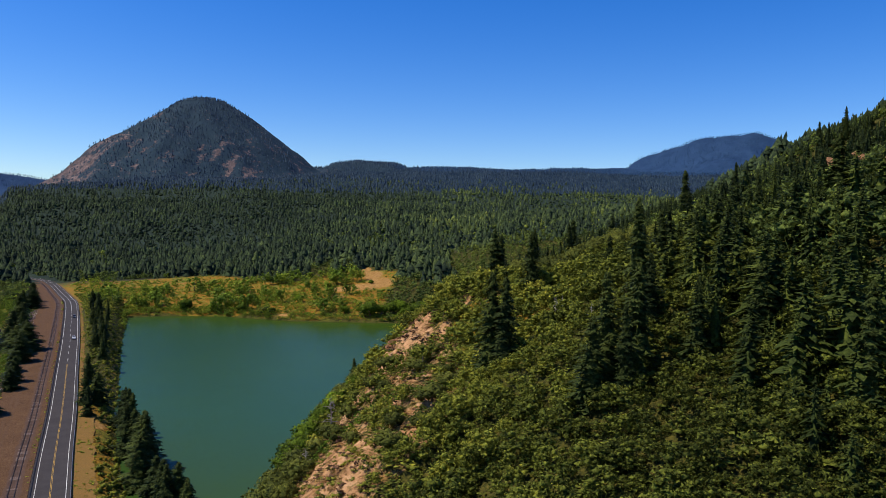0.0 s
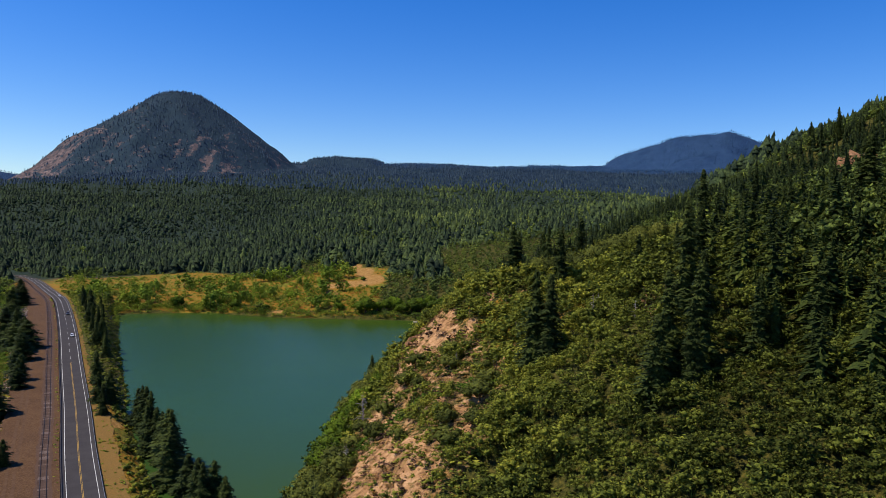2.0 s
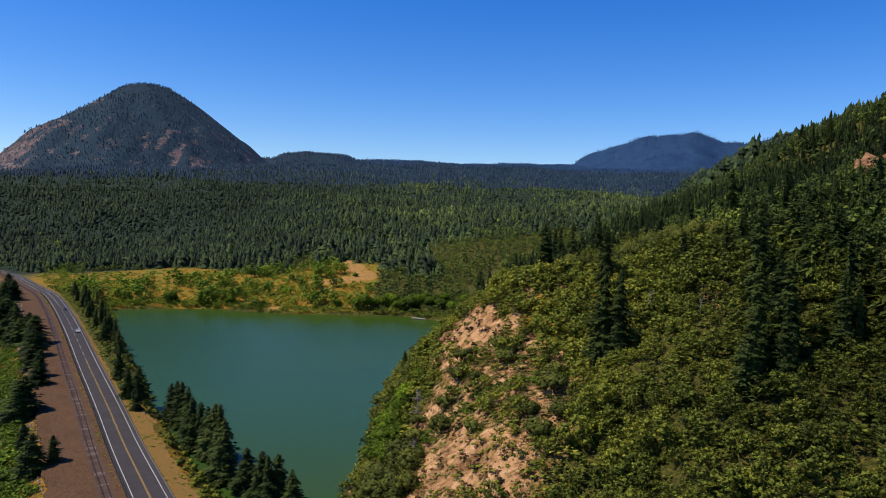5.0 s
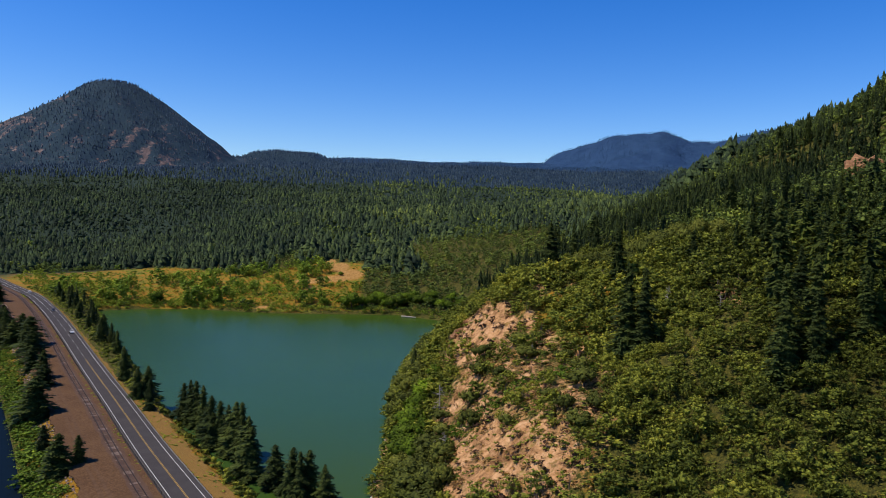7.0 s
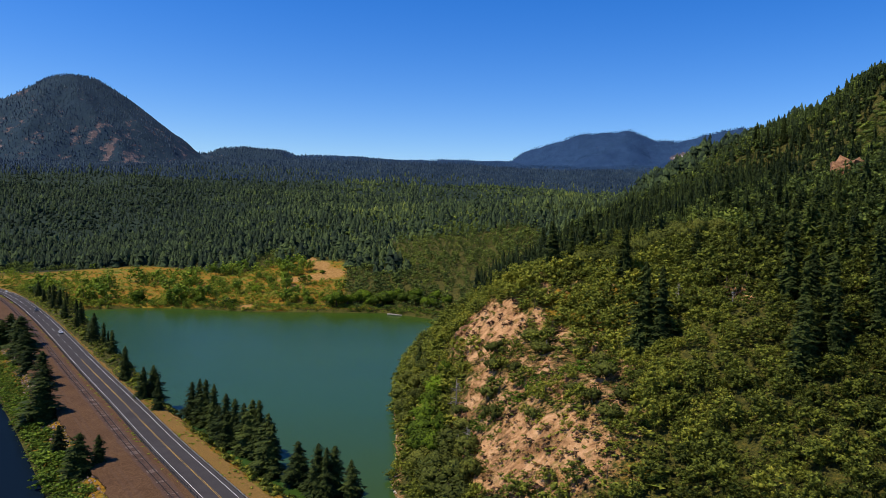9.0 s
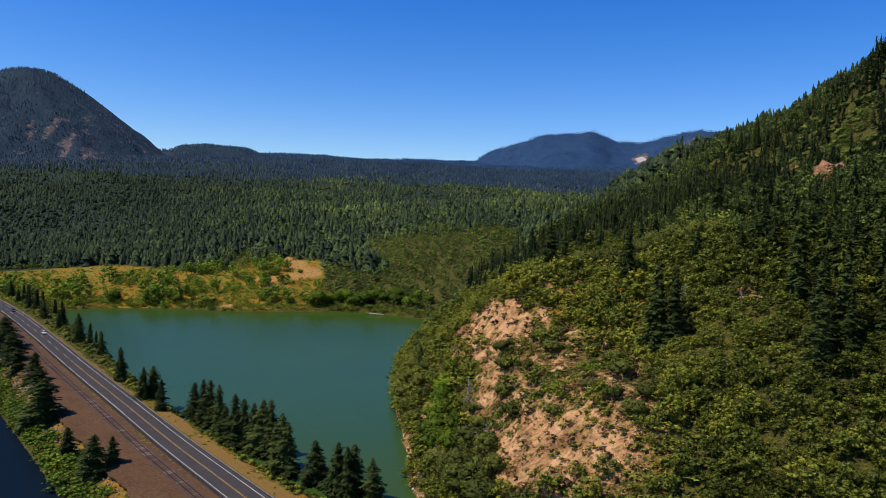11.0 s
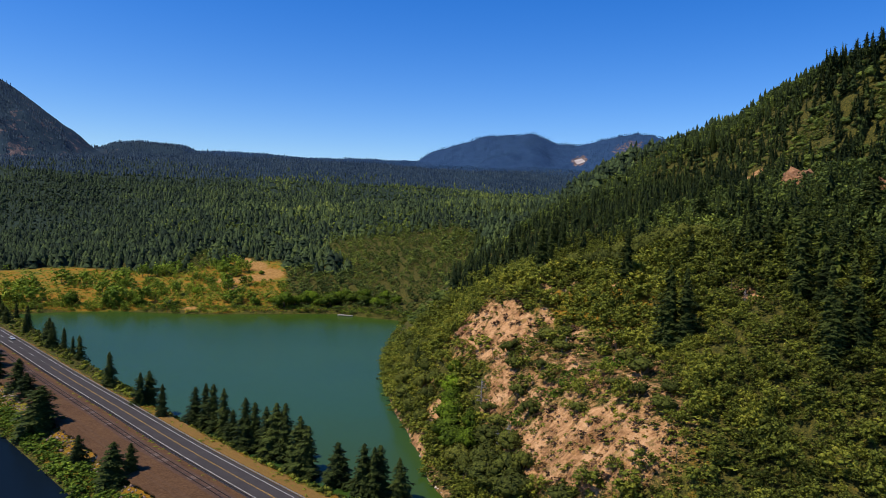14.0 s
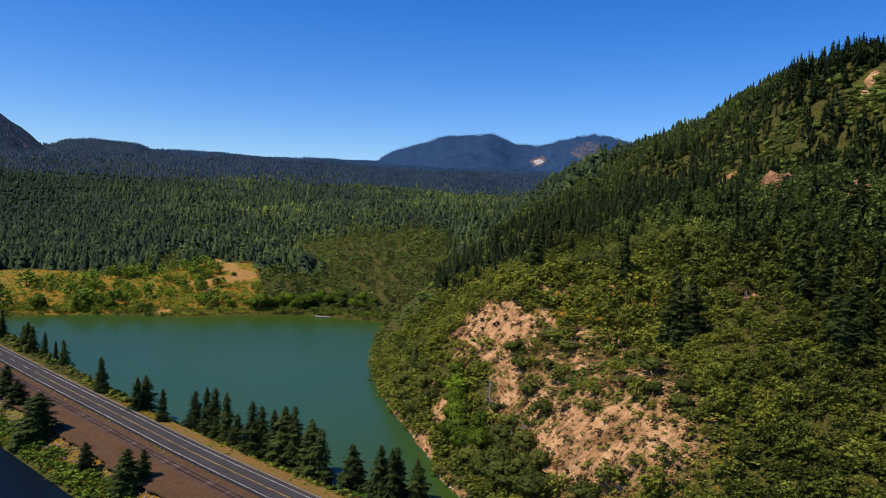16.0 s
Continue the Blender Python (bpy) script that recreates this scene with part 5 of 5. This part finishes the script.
plant([conifer_tree(s, w, 48, 11, 0.5) for s, w in ((111, 0.24), (112, 0.28), (113, 0.22), (114, 0.26))], RIVER_TREES, "bushy dark conifer on the river bank beside the railway", "conifer", "conifers along the river", 92, 1.9)
HILL_TREES = [(18, 206, 18.5), (6.0, 160.5, 24), (9.0, 157.5, 21), (7.0, 163, 17), (35, 145, 24), (8, 258, 20), (10.5, 262, 17), (27.4, 117.8, 16.1), (45.6, 186.7, 11), (-42.9, 256.3, 11.2), (45.1, 328, 17.8), (40.9, 310, 17),
              (47, 146.6, 16), (22.4, 119, 15), (46.4, 172, 15.2), (39.3, 200.6, 11), (30.9, 123.4, 20), (24.5, 286.9, 20), (82.7, 227.5, 17.8), (50.7, 120.6, 13.3), (53.4, 92.4, 17.4), (71.8, 244.8, 20),
              (88.5, 175.1, 20), (29.7, 353.9, 20), (27.8, 329.1, 20), (25.5, 124.7, 19), (36, 138, 15), (40.7, 122.4, 15), (71.8, 180.4, 14.5), (53.3, 192.5, 12), (232, 464, 21), (234, 504, 14), (228, 478, 13), (234, 443, 12), (226, 486, 13)]
plant([conifer_tree(s, w, 48, 11) for s, w in ((121, 0.16), (122, 0.18), (123, 0.145), (124, 0.17))], HILL_TREES, "tall dark conifer on the scrubby hillside", "conifer", "conifers on the hillside", 93, 1.2)
MAPLES = [(-37, 224, 7), (-40.5, 213, 8), (-43, 206, 9), (-45, 200, 9), (-47, 193, 9), (-47.5, 186, 8), (-45, 180, 8), (-42, 187, 8), (-39, 216, 6)]
plant([broad_tree(s, BROAD_O) for s in (131, 132, 133)], MAPLES, "bright green maple on the steep lake shore", "tree", "broadleaf trees above the shore", 94, 1.0, 0.5)
SHORE_OLIVES = [(-49, 246, 7.5), (-46, 255, 8), (-47, 263, 7), (-43, 270, 8), (-40, 282, 7), (-37, 292, 7), (-45, 238, 8), (-41, 249, 7), (-49.5, 232, 7), (-46, 226, 7), (-50, 218, 6), (-42, 232, 7),
                (-48, 171, 8), (-44.5, 166, 9), (-41, 173, 8), (-46, 160, 9), (-42, 155, 9), (-48, 178, 7), (-38.5, 164, 7), (-43, 147, 8), (-39, 153, 7), (-40, 262, 7), (-36, 272, 7)]
plant([broad_tree(s, OAK, 16, 46) for s in (134, 135, 136)], SHORE_OLIVES, "rounded olive green oak on the steep lake shore", "tree", "oaks above the shore", 137, 1.15, 0.5)
SHORE_OAKS = [(-75, 552, 11), (-68, 556, 12), (-55, 549, 11), (-22, 541, 11), (-14, 533, 10), (-8, 526, 10), (-90, 556, 9), (-62, 566, 12), (-46, 562, 12), (-34, 561, 12), (-20, 556, 12), (-5, 545, 11), (2, 531, 10), (-83.4, 547.3, 16), (-237.6, 562.8, 13), (-104.7, 553.7, 8), (-48.1, 549.7, 14), (-40, 556, 13), (-60, 560, 12), (-30, 548, 12), (-163, 552, 7), (-190, 560, 9), (-205, 570, 8), (-100, 655, 5), (-150, 585, 9), (-215, 600, 9)]
plant([broad_tree(s, BROAD_O) for s in (141, 142)], SHORE_OAKS, "rounded dark green tree behind the far shore", "tree", "trees behind the far shore", 95, 1.1, 0.5)
GROVE = [(20, 238, 9), (25, 236, 10), (30, 233, 9.5), (35, 230, 10), (40, 228, 9), (28, 243, 9), (34, 240, 10), (41, 236, 9), (47, 232, 10), (16, 244, 8), (52, 226, 10), (46, 224, 8), (58, 222, 9), (38, 246, 9)]
plant([broad_tree(s, OAK, 14, 40) for s in (184, 185, 186)], GROVE, "olive broadleaf tree with a slim bare trunk on the bench", "tree", "grove on the bench", 187, 0.95)
SNAGS = [(22, 176, 6), (28, 158, 5), (-38, 166, 6.5), (-40, 169, 5), (-37.5, 192, 9.5), (24, 180, 5), (8, 215, 5), (-12, 188, 4)]
plant([dead_tree(s) for s in (151, 152)], SNAGS, "bare grey dead tree standing in the scrub", "dead tree", "dead trees on the hillside", 96)


g = rng(18)
SLOPE_OAKS = []
while len(SLOPE_OAKS) < 22:
    x, y = g.uniform(-45, 14), g.uniform(124, 208)
    v = float(bare_at(np.array([x]), np.array([y]))[0])
    if 0.10 < v < 0.62 and all(math.hypot(x - p, y - q) > 6 for p, q, _ in SLOPE_OAKS):
        SLOPE_OAKS.append((x, y, g.uniform(3.6, 6.2)))
plant([broad_tree(s, OAK, 9, 46) for s in (181, 182, 183)], SLOPE_OAKS, "small gnarled olive oak at the edge of bare earth", "tree", "oaks on the slope", 19, 1.25, 0.2)


# ---- causeway things ----
def box_bm(bm, lo, hi, taper=1.0):
    """A box between two corners, its top drawn in by taper."""
    (x0, y0, z0), (x1, y1, z1) = lo, hi
    cx, cy = (x0 + x1) / 2, (y0 + y1) / 2
    v = [bm.verts.new(p) for p in ((x0, y0, z0), (x1, y0, z0), (x1, y1, z0), (x0, y1, z0))]
    v += [bm.verts.new((cx + (p.co.x - cx) * taper, cy + (p.co.y - cy) * taper, z1)) for p in v[:4]]
    for f in ((3, 2, 1, 0), (4, 5, 6, 7), (0, 1, 5, 4), (1, 2, 6, 5), (2, 3, 7, 6), (3, 0, 4, 7)):
        bm.faces.new([v[j] for j in f])


def sweep(name, profile, mat, i0, i1, parent, base=ROAD_Z):
    """A bar of the given closed profile (offset, height) drawn along the road."""
    c, n = ROAD[i0:i1], ROAD_N[i0:i1]
    m, q = len(c), len(profile)
    v = np.concatenate([np.c_[c + n * o, base + z + RISE[i0:i1]] for o, z in profile])
    a = np.arange(m - 1)
    f = np.concatenate([np.stack([a + j * m, a + j * m + 1, a + ((j + 1) % q) * m + 1, a + ((j + 1) % q) * m], -1) for j in range(q)])
    ob = new(name, fast_mesh(name, v, f, [mat]))
    ob.parent = parent
    return ob


def along(s, off, z):
    """A place and heading on the road's line: s metres along it."""
    x, y = np.interp(s, ROAD_S, ROAD[:, 0]), np.interp(s, ROAD_S, ROAD[:, 1])
    i = int(np.abs(ROAD_S - s).argmin())
    return Matrix.Translation((x + ROAD_N[i, 0] * off, y + ROAD_N[i, 1] * off, z + np.interp(s, ROAD_S, RISE))) @ Matrix.Rotation(math.atan2(ROAD_D[i, 1], ROAD_D[i, 0]), 4, "Z")


I0, I1 = int(np.abs(ROAD[:, 1] - 120).argmin()), int(np.abs(ROAD[:, 1] - 560).argmin())
for side, name in ((-1, "guardrail_river"), (1, "guardrail_lake")):
    rail = tagged(empty("guardrail"), "bright galvanised guardrail on dark posts on the lake side" if side > 0 else "dark guardrail on timber posts beside the railway", "guardrail", "guardrails")
    o = side * 4.65
    sweep("beam", [(o - 0.03, 0.42), (o + 0.05, 0.50), (o - 0.03, 0.58), (o + 0.05, 0.66), (o - 0.03, 0.74), (o - 0.06, 0.74), (o - 0.06, 0.42)], GALV if side > 0 else DARK_STEEL, I0, I1, rail)
    bm = bmesh.new()
    box_bm(bm, (-0.09, -0.10, -0.7), (0.09, 0.10, 0.80), 0.94)
    first = part("post", bm, TIMBER, rail)
    s0, s1 = ROAD_S[I0] + 1, ROAD_S[I1] - 1
    count = int((s1 - s0) / 2.6)
    for j in range(count):
        m = along(s0 + j * 2.6, side * 4.82, ROAD_Z)
        if j == 0:
            first.matrix_basis = m
        else:
            copy = new("post", first.data)
            copy.parent = rail
            copy.matrix_basis = m

track = tagged(empty("railway_track"), "single railway track of brown rails on timber ties", "railway track")
for o in (-8.7 - 0.75, -8.7 + 0.75):
    sweep("rail", [(o - 0.08, 0.06), (o + 0.08, 0.06), (o + 0.06, 0.26), (o - 0.06, 0.26)], STEEL, I0 - 40, 400, track, ROAD_Z - 0.2)
V, F, n = [], [], 0
g = rng(97)
cube = np.array([(x, y, z) for z in (0, 0.16) for x, y in ((-0.13, -1.3), (0.13, -1.3), (0.13, 1.3), (-0.13, 1.3))])
cube_f = np.array([(4, 5, 6), (4, 6, 7), (0, 1, 5), (0, 5, 4), (1, 2, 6), (1, 6, 5), (2, 3, 7), (2, 7, 6), (3, 0, 4), (3, 4, 7)])
for s in np.arange(ROAD_S[I0 - 40], ROAD_S[399], 0.62):
    m = np.array(along(s, -8.7 + g.normal(0, 0.03), ROAD_Z - 0.30))
    V.append(cube @ m[:3, :3].T + m[:3, 3])
    F.append(cube_f + n)
    n += 8
ties = new("tie_rest", fast_mesh("tie_rest", np.concatenate(V), np.concatenate(F), [TIE]))
ties.parent = track
ties["kind"] = "stuff"


k = Mat("pale_timber", 0.9)
k.colour(k.ramp(k.noise(5, 4), [(0.3, (0.13, 0.095, 0.078)), (0.7, (0.25, 0.19, 0.155))]))
bm = bmesh.new()
box_bm(bm, (-0.14, -1.3, 0), (0.14, 1.3, 0.17), 0.97)
new_tie = part("tie", bm, k.m, track, "newer pale timber tie")
g = rng(179)
spots = [q + j * 0.62 for y in (150, 161, 176, 183, 198, 203, 221, 236, 249, 254, 268, 290, 312, 331) for q in [float(np.interp(y, ROAD[:, 1], ROAD_S))] for j in range(int(g.integers(2, 5)))]
for j, q in enumerate(spots):
    tie = new_tie if j == 0 else new("tie", new_tie.data)
    tie.parent = track
    tie.matrix_basis = along(q, -8.7, ROAD_Z - 0.285)


def stone_shape(seed):
    g = rng(seed)
    bm = bmesh.new()
    bmesh.ops.create_icosphere(bm, subdivisions=1, radius=0.5)
    v = np.array([p.co[:] for p in bm.verts]) * g.uniform(0.65, 1.2, (len(bm.verts), 1)) * np.array([1.1, 0.9, 0.75])
    f = np.array([[p.index for p in q.verts] for q in bm.faces])
    bm.free()
    return v, f


STONES = [stone_shape(s) for s in (161, 162, 163)]


def stones(name, x, y, lo, hi, mat, label, seed, category="stones"):
    g = rng(seed)
    z = height(x, y)
    sz = g.uniform(lo, hi, len(x)) * g.uniform(0.6, 1.3, len(x))
    return scatter(name, STONES, np.c_[x, y, z + 0.1 * sz], np.c_[sz, sz], g.uniform(0, 6.28, len(x)), g.random(len(x)), mat, label, category, 0.0, seed)


X, Y = jitter_grid(-320, -90, 150, 480, 1.0, 98)
o, _ = road_offset(X, Y)
keep = (o < -20.6) & (o > -25.5 - 1.5 * wobble(X, Y, 14, 2.8)) & (rng(99).random(len(X)) < 0.6)
stones("riprap", X[keep], Y[keep], 0.5, 1.1, STONE, "brown broken stone facing the railway bank", 100)
k = Mat("shore_stone", 0.85)
k.colour(k.ramp(k.rand("island"), [(0.0, (0.20, 0.16, 0.12)), (0.6, (0.42, 0.36, 0.29)), (1.0, (0.60, 0.54, 0.46))]))
PALE = k.m
X, Y = jitter_grid(-66, 30, 160, 480, 0.8, 101)
hz = height(X, Y)
keep = (hz > -0.3) & (hz < 0.6) & (X - hill_foot(Y) > -4) & (X - hill_foot(Y) < 9) & (Y < 250) & (rng(102).random(len(X)) < 0.5)
stones("shore_stones", X[keep], Y[keep], 0.3, 0.9, PALE, "pale boulders at the foot of the hill by the water", 103)

k = Mat("outcrop_rock", 0.9)
k.colour(k.ramp(k.noise(0.9, 8, 0.7), [(0.3, (0.09, 0.040, 0.017)), (0.5, (0.26, 0.125, 0.055)), (0.7, (0.42, 0.235, 0.115))])).bump(k.noise(2.5, 8, 0.7), 1.0, 0.4)
ROCK = k.m


def outcrop(x, y, w, h, seed):
    """A weathered rock standing out of the slope."""
    bm = bmesh.new()
    bmesh.ops.create_icosphere(bm, subdivisions=3, radius=1)
    off = Vector((seed * 3.7, seed * 1.3, 0))
    for v in bm.verts:
        d = v.co.normalized()
        v.co = d * (0.75 + 0.5 * noise.noise(d * 1.6 + off) + 0.22 * noise.noise(d * 4.5 + off))
        v.co = Vector((v.co.x * w, v.co.y * w * 0.8, v.co.z * h))
    ob = part("rock_outcrop", bm, ROCK)
    ob.matrix_basis = pose(x, y, ground_z(x, y) - (0.4 if h < 5 else 0.2) * h, 0, 0, seed * 57)
    tagged(ob, "brown weathered rock outcrop in the bare slope", "rock", "rock outcrops")


for j, (x, y, w, h) in enumerate(((-27, 248, 4.5, 3.5), (-30, 238, 3.5, 3.0), (-24, 253, 3.0, 2.6), (-32, 131, 3.2, 2.2), (-36, 134, 2.4, 1.8), (-13, 160, 2.0, 2.2), (-30, 185, 2.2, 1.8), (-36, 186, 2.0, 2.2),
                                  (-24, 151, 1.8, 1.4), (33, 168, 2.0, 2.6), (131, 257, 13, 11.5), (140, 266, 10.0, 12.0), (123, 249, 7.0, 5.0), (116, 198, 8.5, 10.5), (122, 205, 5.0, 6.0), (14, 214, 2.0, 1.6), (-33, 122, 2.6, 1.6))):
    outcrop(x, y, w, h, j + 1)

# a pale log aground on the far shore
bm = bmesh.new()
lv, lf = tube([(0, 0, 0), (4, 0.3, 0.05), (9, 0.1, 0.0), (12, 0.4, -0.05)], [0.75, 0.68, 0.55, 0.4], 8)
vs = [bm.verts.new(p) for p in lv]
for f in lf:
    bm.faces.new([vs[j] for j in f])
bm.faces.new(vs[:8][::-1])
bm.faces.new(vs[-8:])
ob = tagged(part("driftwood_log", bm, DEADWOOD), "pale driftwood log lying on the far shore", "log")
ob.matrix_basis = pose(-44.5, 523.5, 0.5, 0, 0, -28)


# ---- cars ----
def paint(name, c):
    k = Mat(name, 0.3, 0.5)
    k.colour(k.mix(k.noise(4, 3), c, tuple(0.85 * v for v in c)))
    return k.m


k = Mat("car_glass", 0.08, 0.6)
k.b.inputs["Base Color"].default_value = (0.015, 0.018, 0.022, 1)
GLASS = k.m
k = Mat("rubber", 0.9)
k.b.inputs["Base Color"].default_value = (0.02, 0.02, 0.02, 1)
RUBBER = k.m
k = Mat("lamp_lens", 0.2, 0.5)
k.b.inputs["Base Color"].default_value = (0.7, 0.7, 0.68, 1)
LENS = k.m
k = Mat("tail_lens", 0.2, 0.5)
k.b.inputs["Base Color"].default_value = (0.45, 0.02, 0.015, 1)
TAIL = k.m


def car(colour, m, label, tall=0.0):
    """A car along +x: body, cabin glass, wheels, lamps."""
    thing = tagged(empty("car", m), label, "car", "cars on the highway")
    prof = [(-2.2, 0.35), (-2.25, 0.75), (-2.05, 0.95 + tall * 0.3), (-1.0, 1.0 + tall * 0.3), (0.85, 0.98), (2.05, 0.82), (2.22, 0.6), (2.2, 0.32)]
    bm = bmesh.new()
    rings = [[bm.verts.new((x, sy * (0.90 if z > 0.4 else 0.84), z)) for x, z in prof] for sy in (-1, 1)]
    n = len(prof)
    bm.faces.new(rings[0])
    bm.faces.new(rings[1][::-1])
    for j in range(n):
        a, b = j, (j + 1) % n
        bm.faces.new((rings[0][b], rings[0][a], rings[1][a], rings[1][b]))
    bmesh.ops.bevel(bm, geom=bm.edges[:], offset=0.07, segments=2, affect="EDGES")
    part("body", bm, paint("paint", colour), thing)
    bm = bmesh.new()
    r0 = [bm.verts.new(p) for p in ((-1.95, -0.80, 0.97), (0.95, -0.80, 0.97), (0.95, 0.80, 0.97), (-1.95, 0.80, 0.97))]
    r1 = [bm.verts.new(p) for p in ((-1.55, -0.62, 1.42 + tall), (0.15, -0.62, 1.44 + tall), (0.15, 0.62, 1.44 + tall), (-1.55, 0.62, 1.42 + tall))]
    for j in range(4):
        bm.faces.new((r0[j], r0[(j + 1) % 4], r1[(j + 1) % 4], r1[j]))
    bm.faces.new(r1)
    part("window", bm, GLASS, thing, "dark tinted car windows")
    bm = bmesh.new()
    box_bm(bm, (-1.60, -0.65, 1.40 + tall), (0.20, 0.65, 1.49 + tall), 0.92)
    part("roof", bm, thing.children[0].data.materials[0], thing)
    for x in (-1.35, 1.35):
        for y in (-0.82, 0.82):
            wheel = empty("wheel", Matrix.Translation((x, y, 0.33)))
            wheel.parent = thing
            for nm, rad, dep, mat in (("tyre", 0.33, 0.22, RUBBER), ("rim", 0.20, 0.24, GALV)):
                bm = bmesh.new()
                bmesh.ops.create_cone(bm, cap_ends=True, segments=16, radius1=rad, radius2=rad, depth=dep, matrix=Matrix.Rotation(math.pi / 2, 4, "X"))
                part(nm, bm, mat, wheel)
    for x, mat, nm in ((2.19, LENS, "headlight"), (-2.24, TAIL, "tail_light")):
        for y in (-0.62, 0.62):
            bm = bmesh.new()
            box_bm(bm, (x - 0.03, y - 0.17, 0.62), (x + 0.03, y + 0.17, 0.76))
            part(nm, bm, mat, thing)
    return thing


def s_at(y):
    return float(np.interp(y, ROAD[:, 1], ROAD_S))


TURN_BACK = Matrix.Rotation(math.pi, 4, "Z")
car((0.62, 0.63, 0.64), along(s_at(374), 1.8, ROAD_Z) @ TURN_BACK, "silver saloon car driving on the highway")
car((0.05, 0.055, 0.065), along(s_at(447), 1.8, ROAD_Z) @ TURN_BACK, "dark grey car driving on the highway", 0.25)
car((0.55, 0.55, 0.54), along(s_at(560), 1.8, ROAD_Z) @ TURN_BACK, "pale car driving on the far bend of the highway", 0.1)
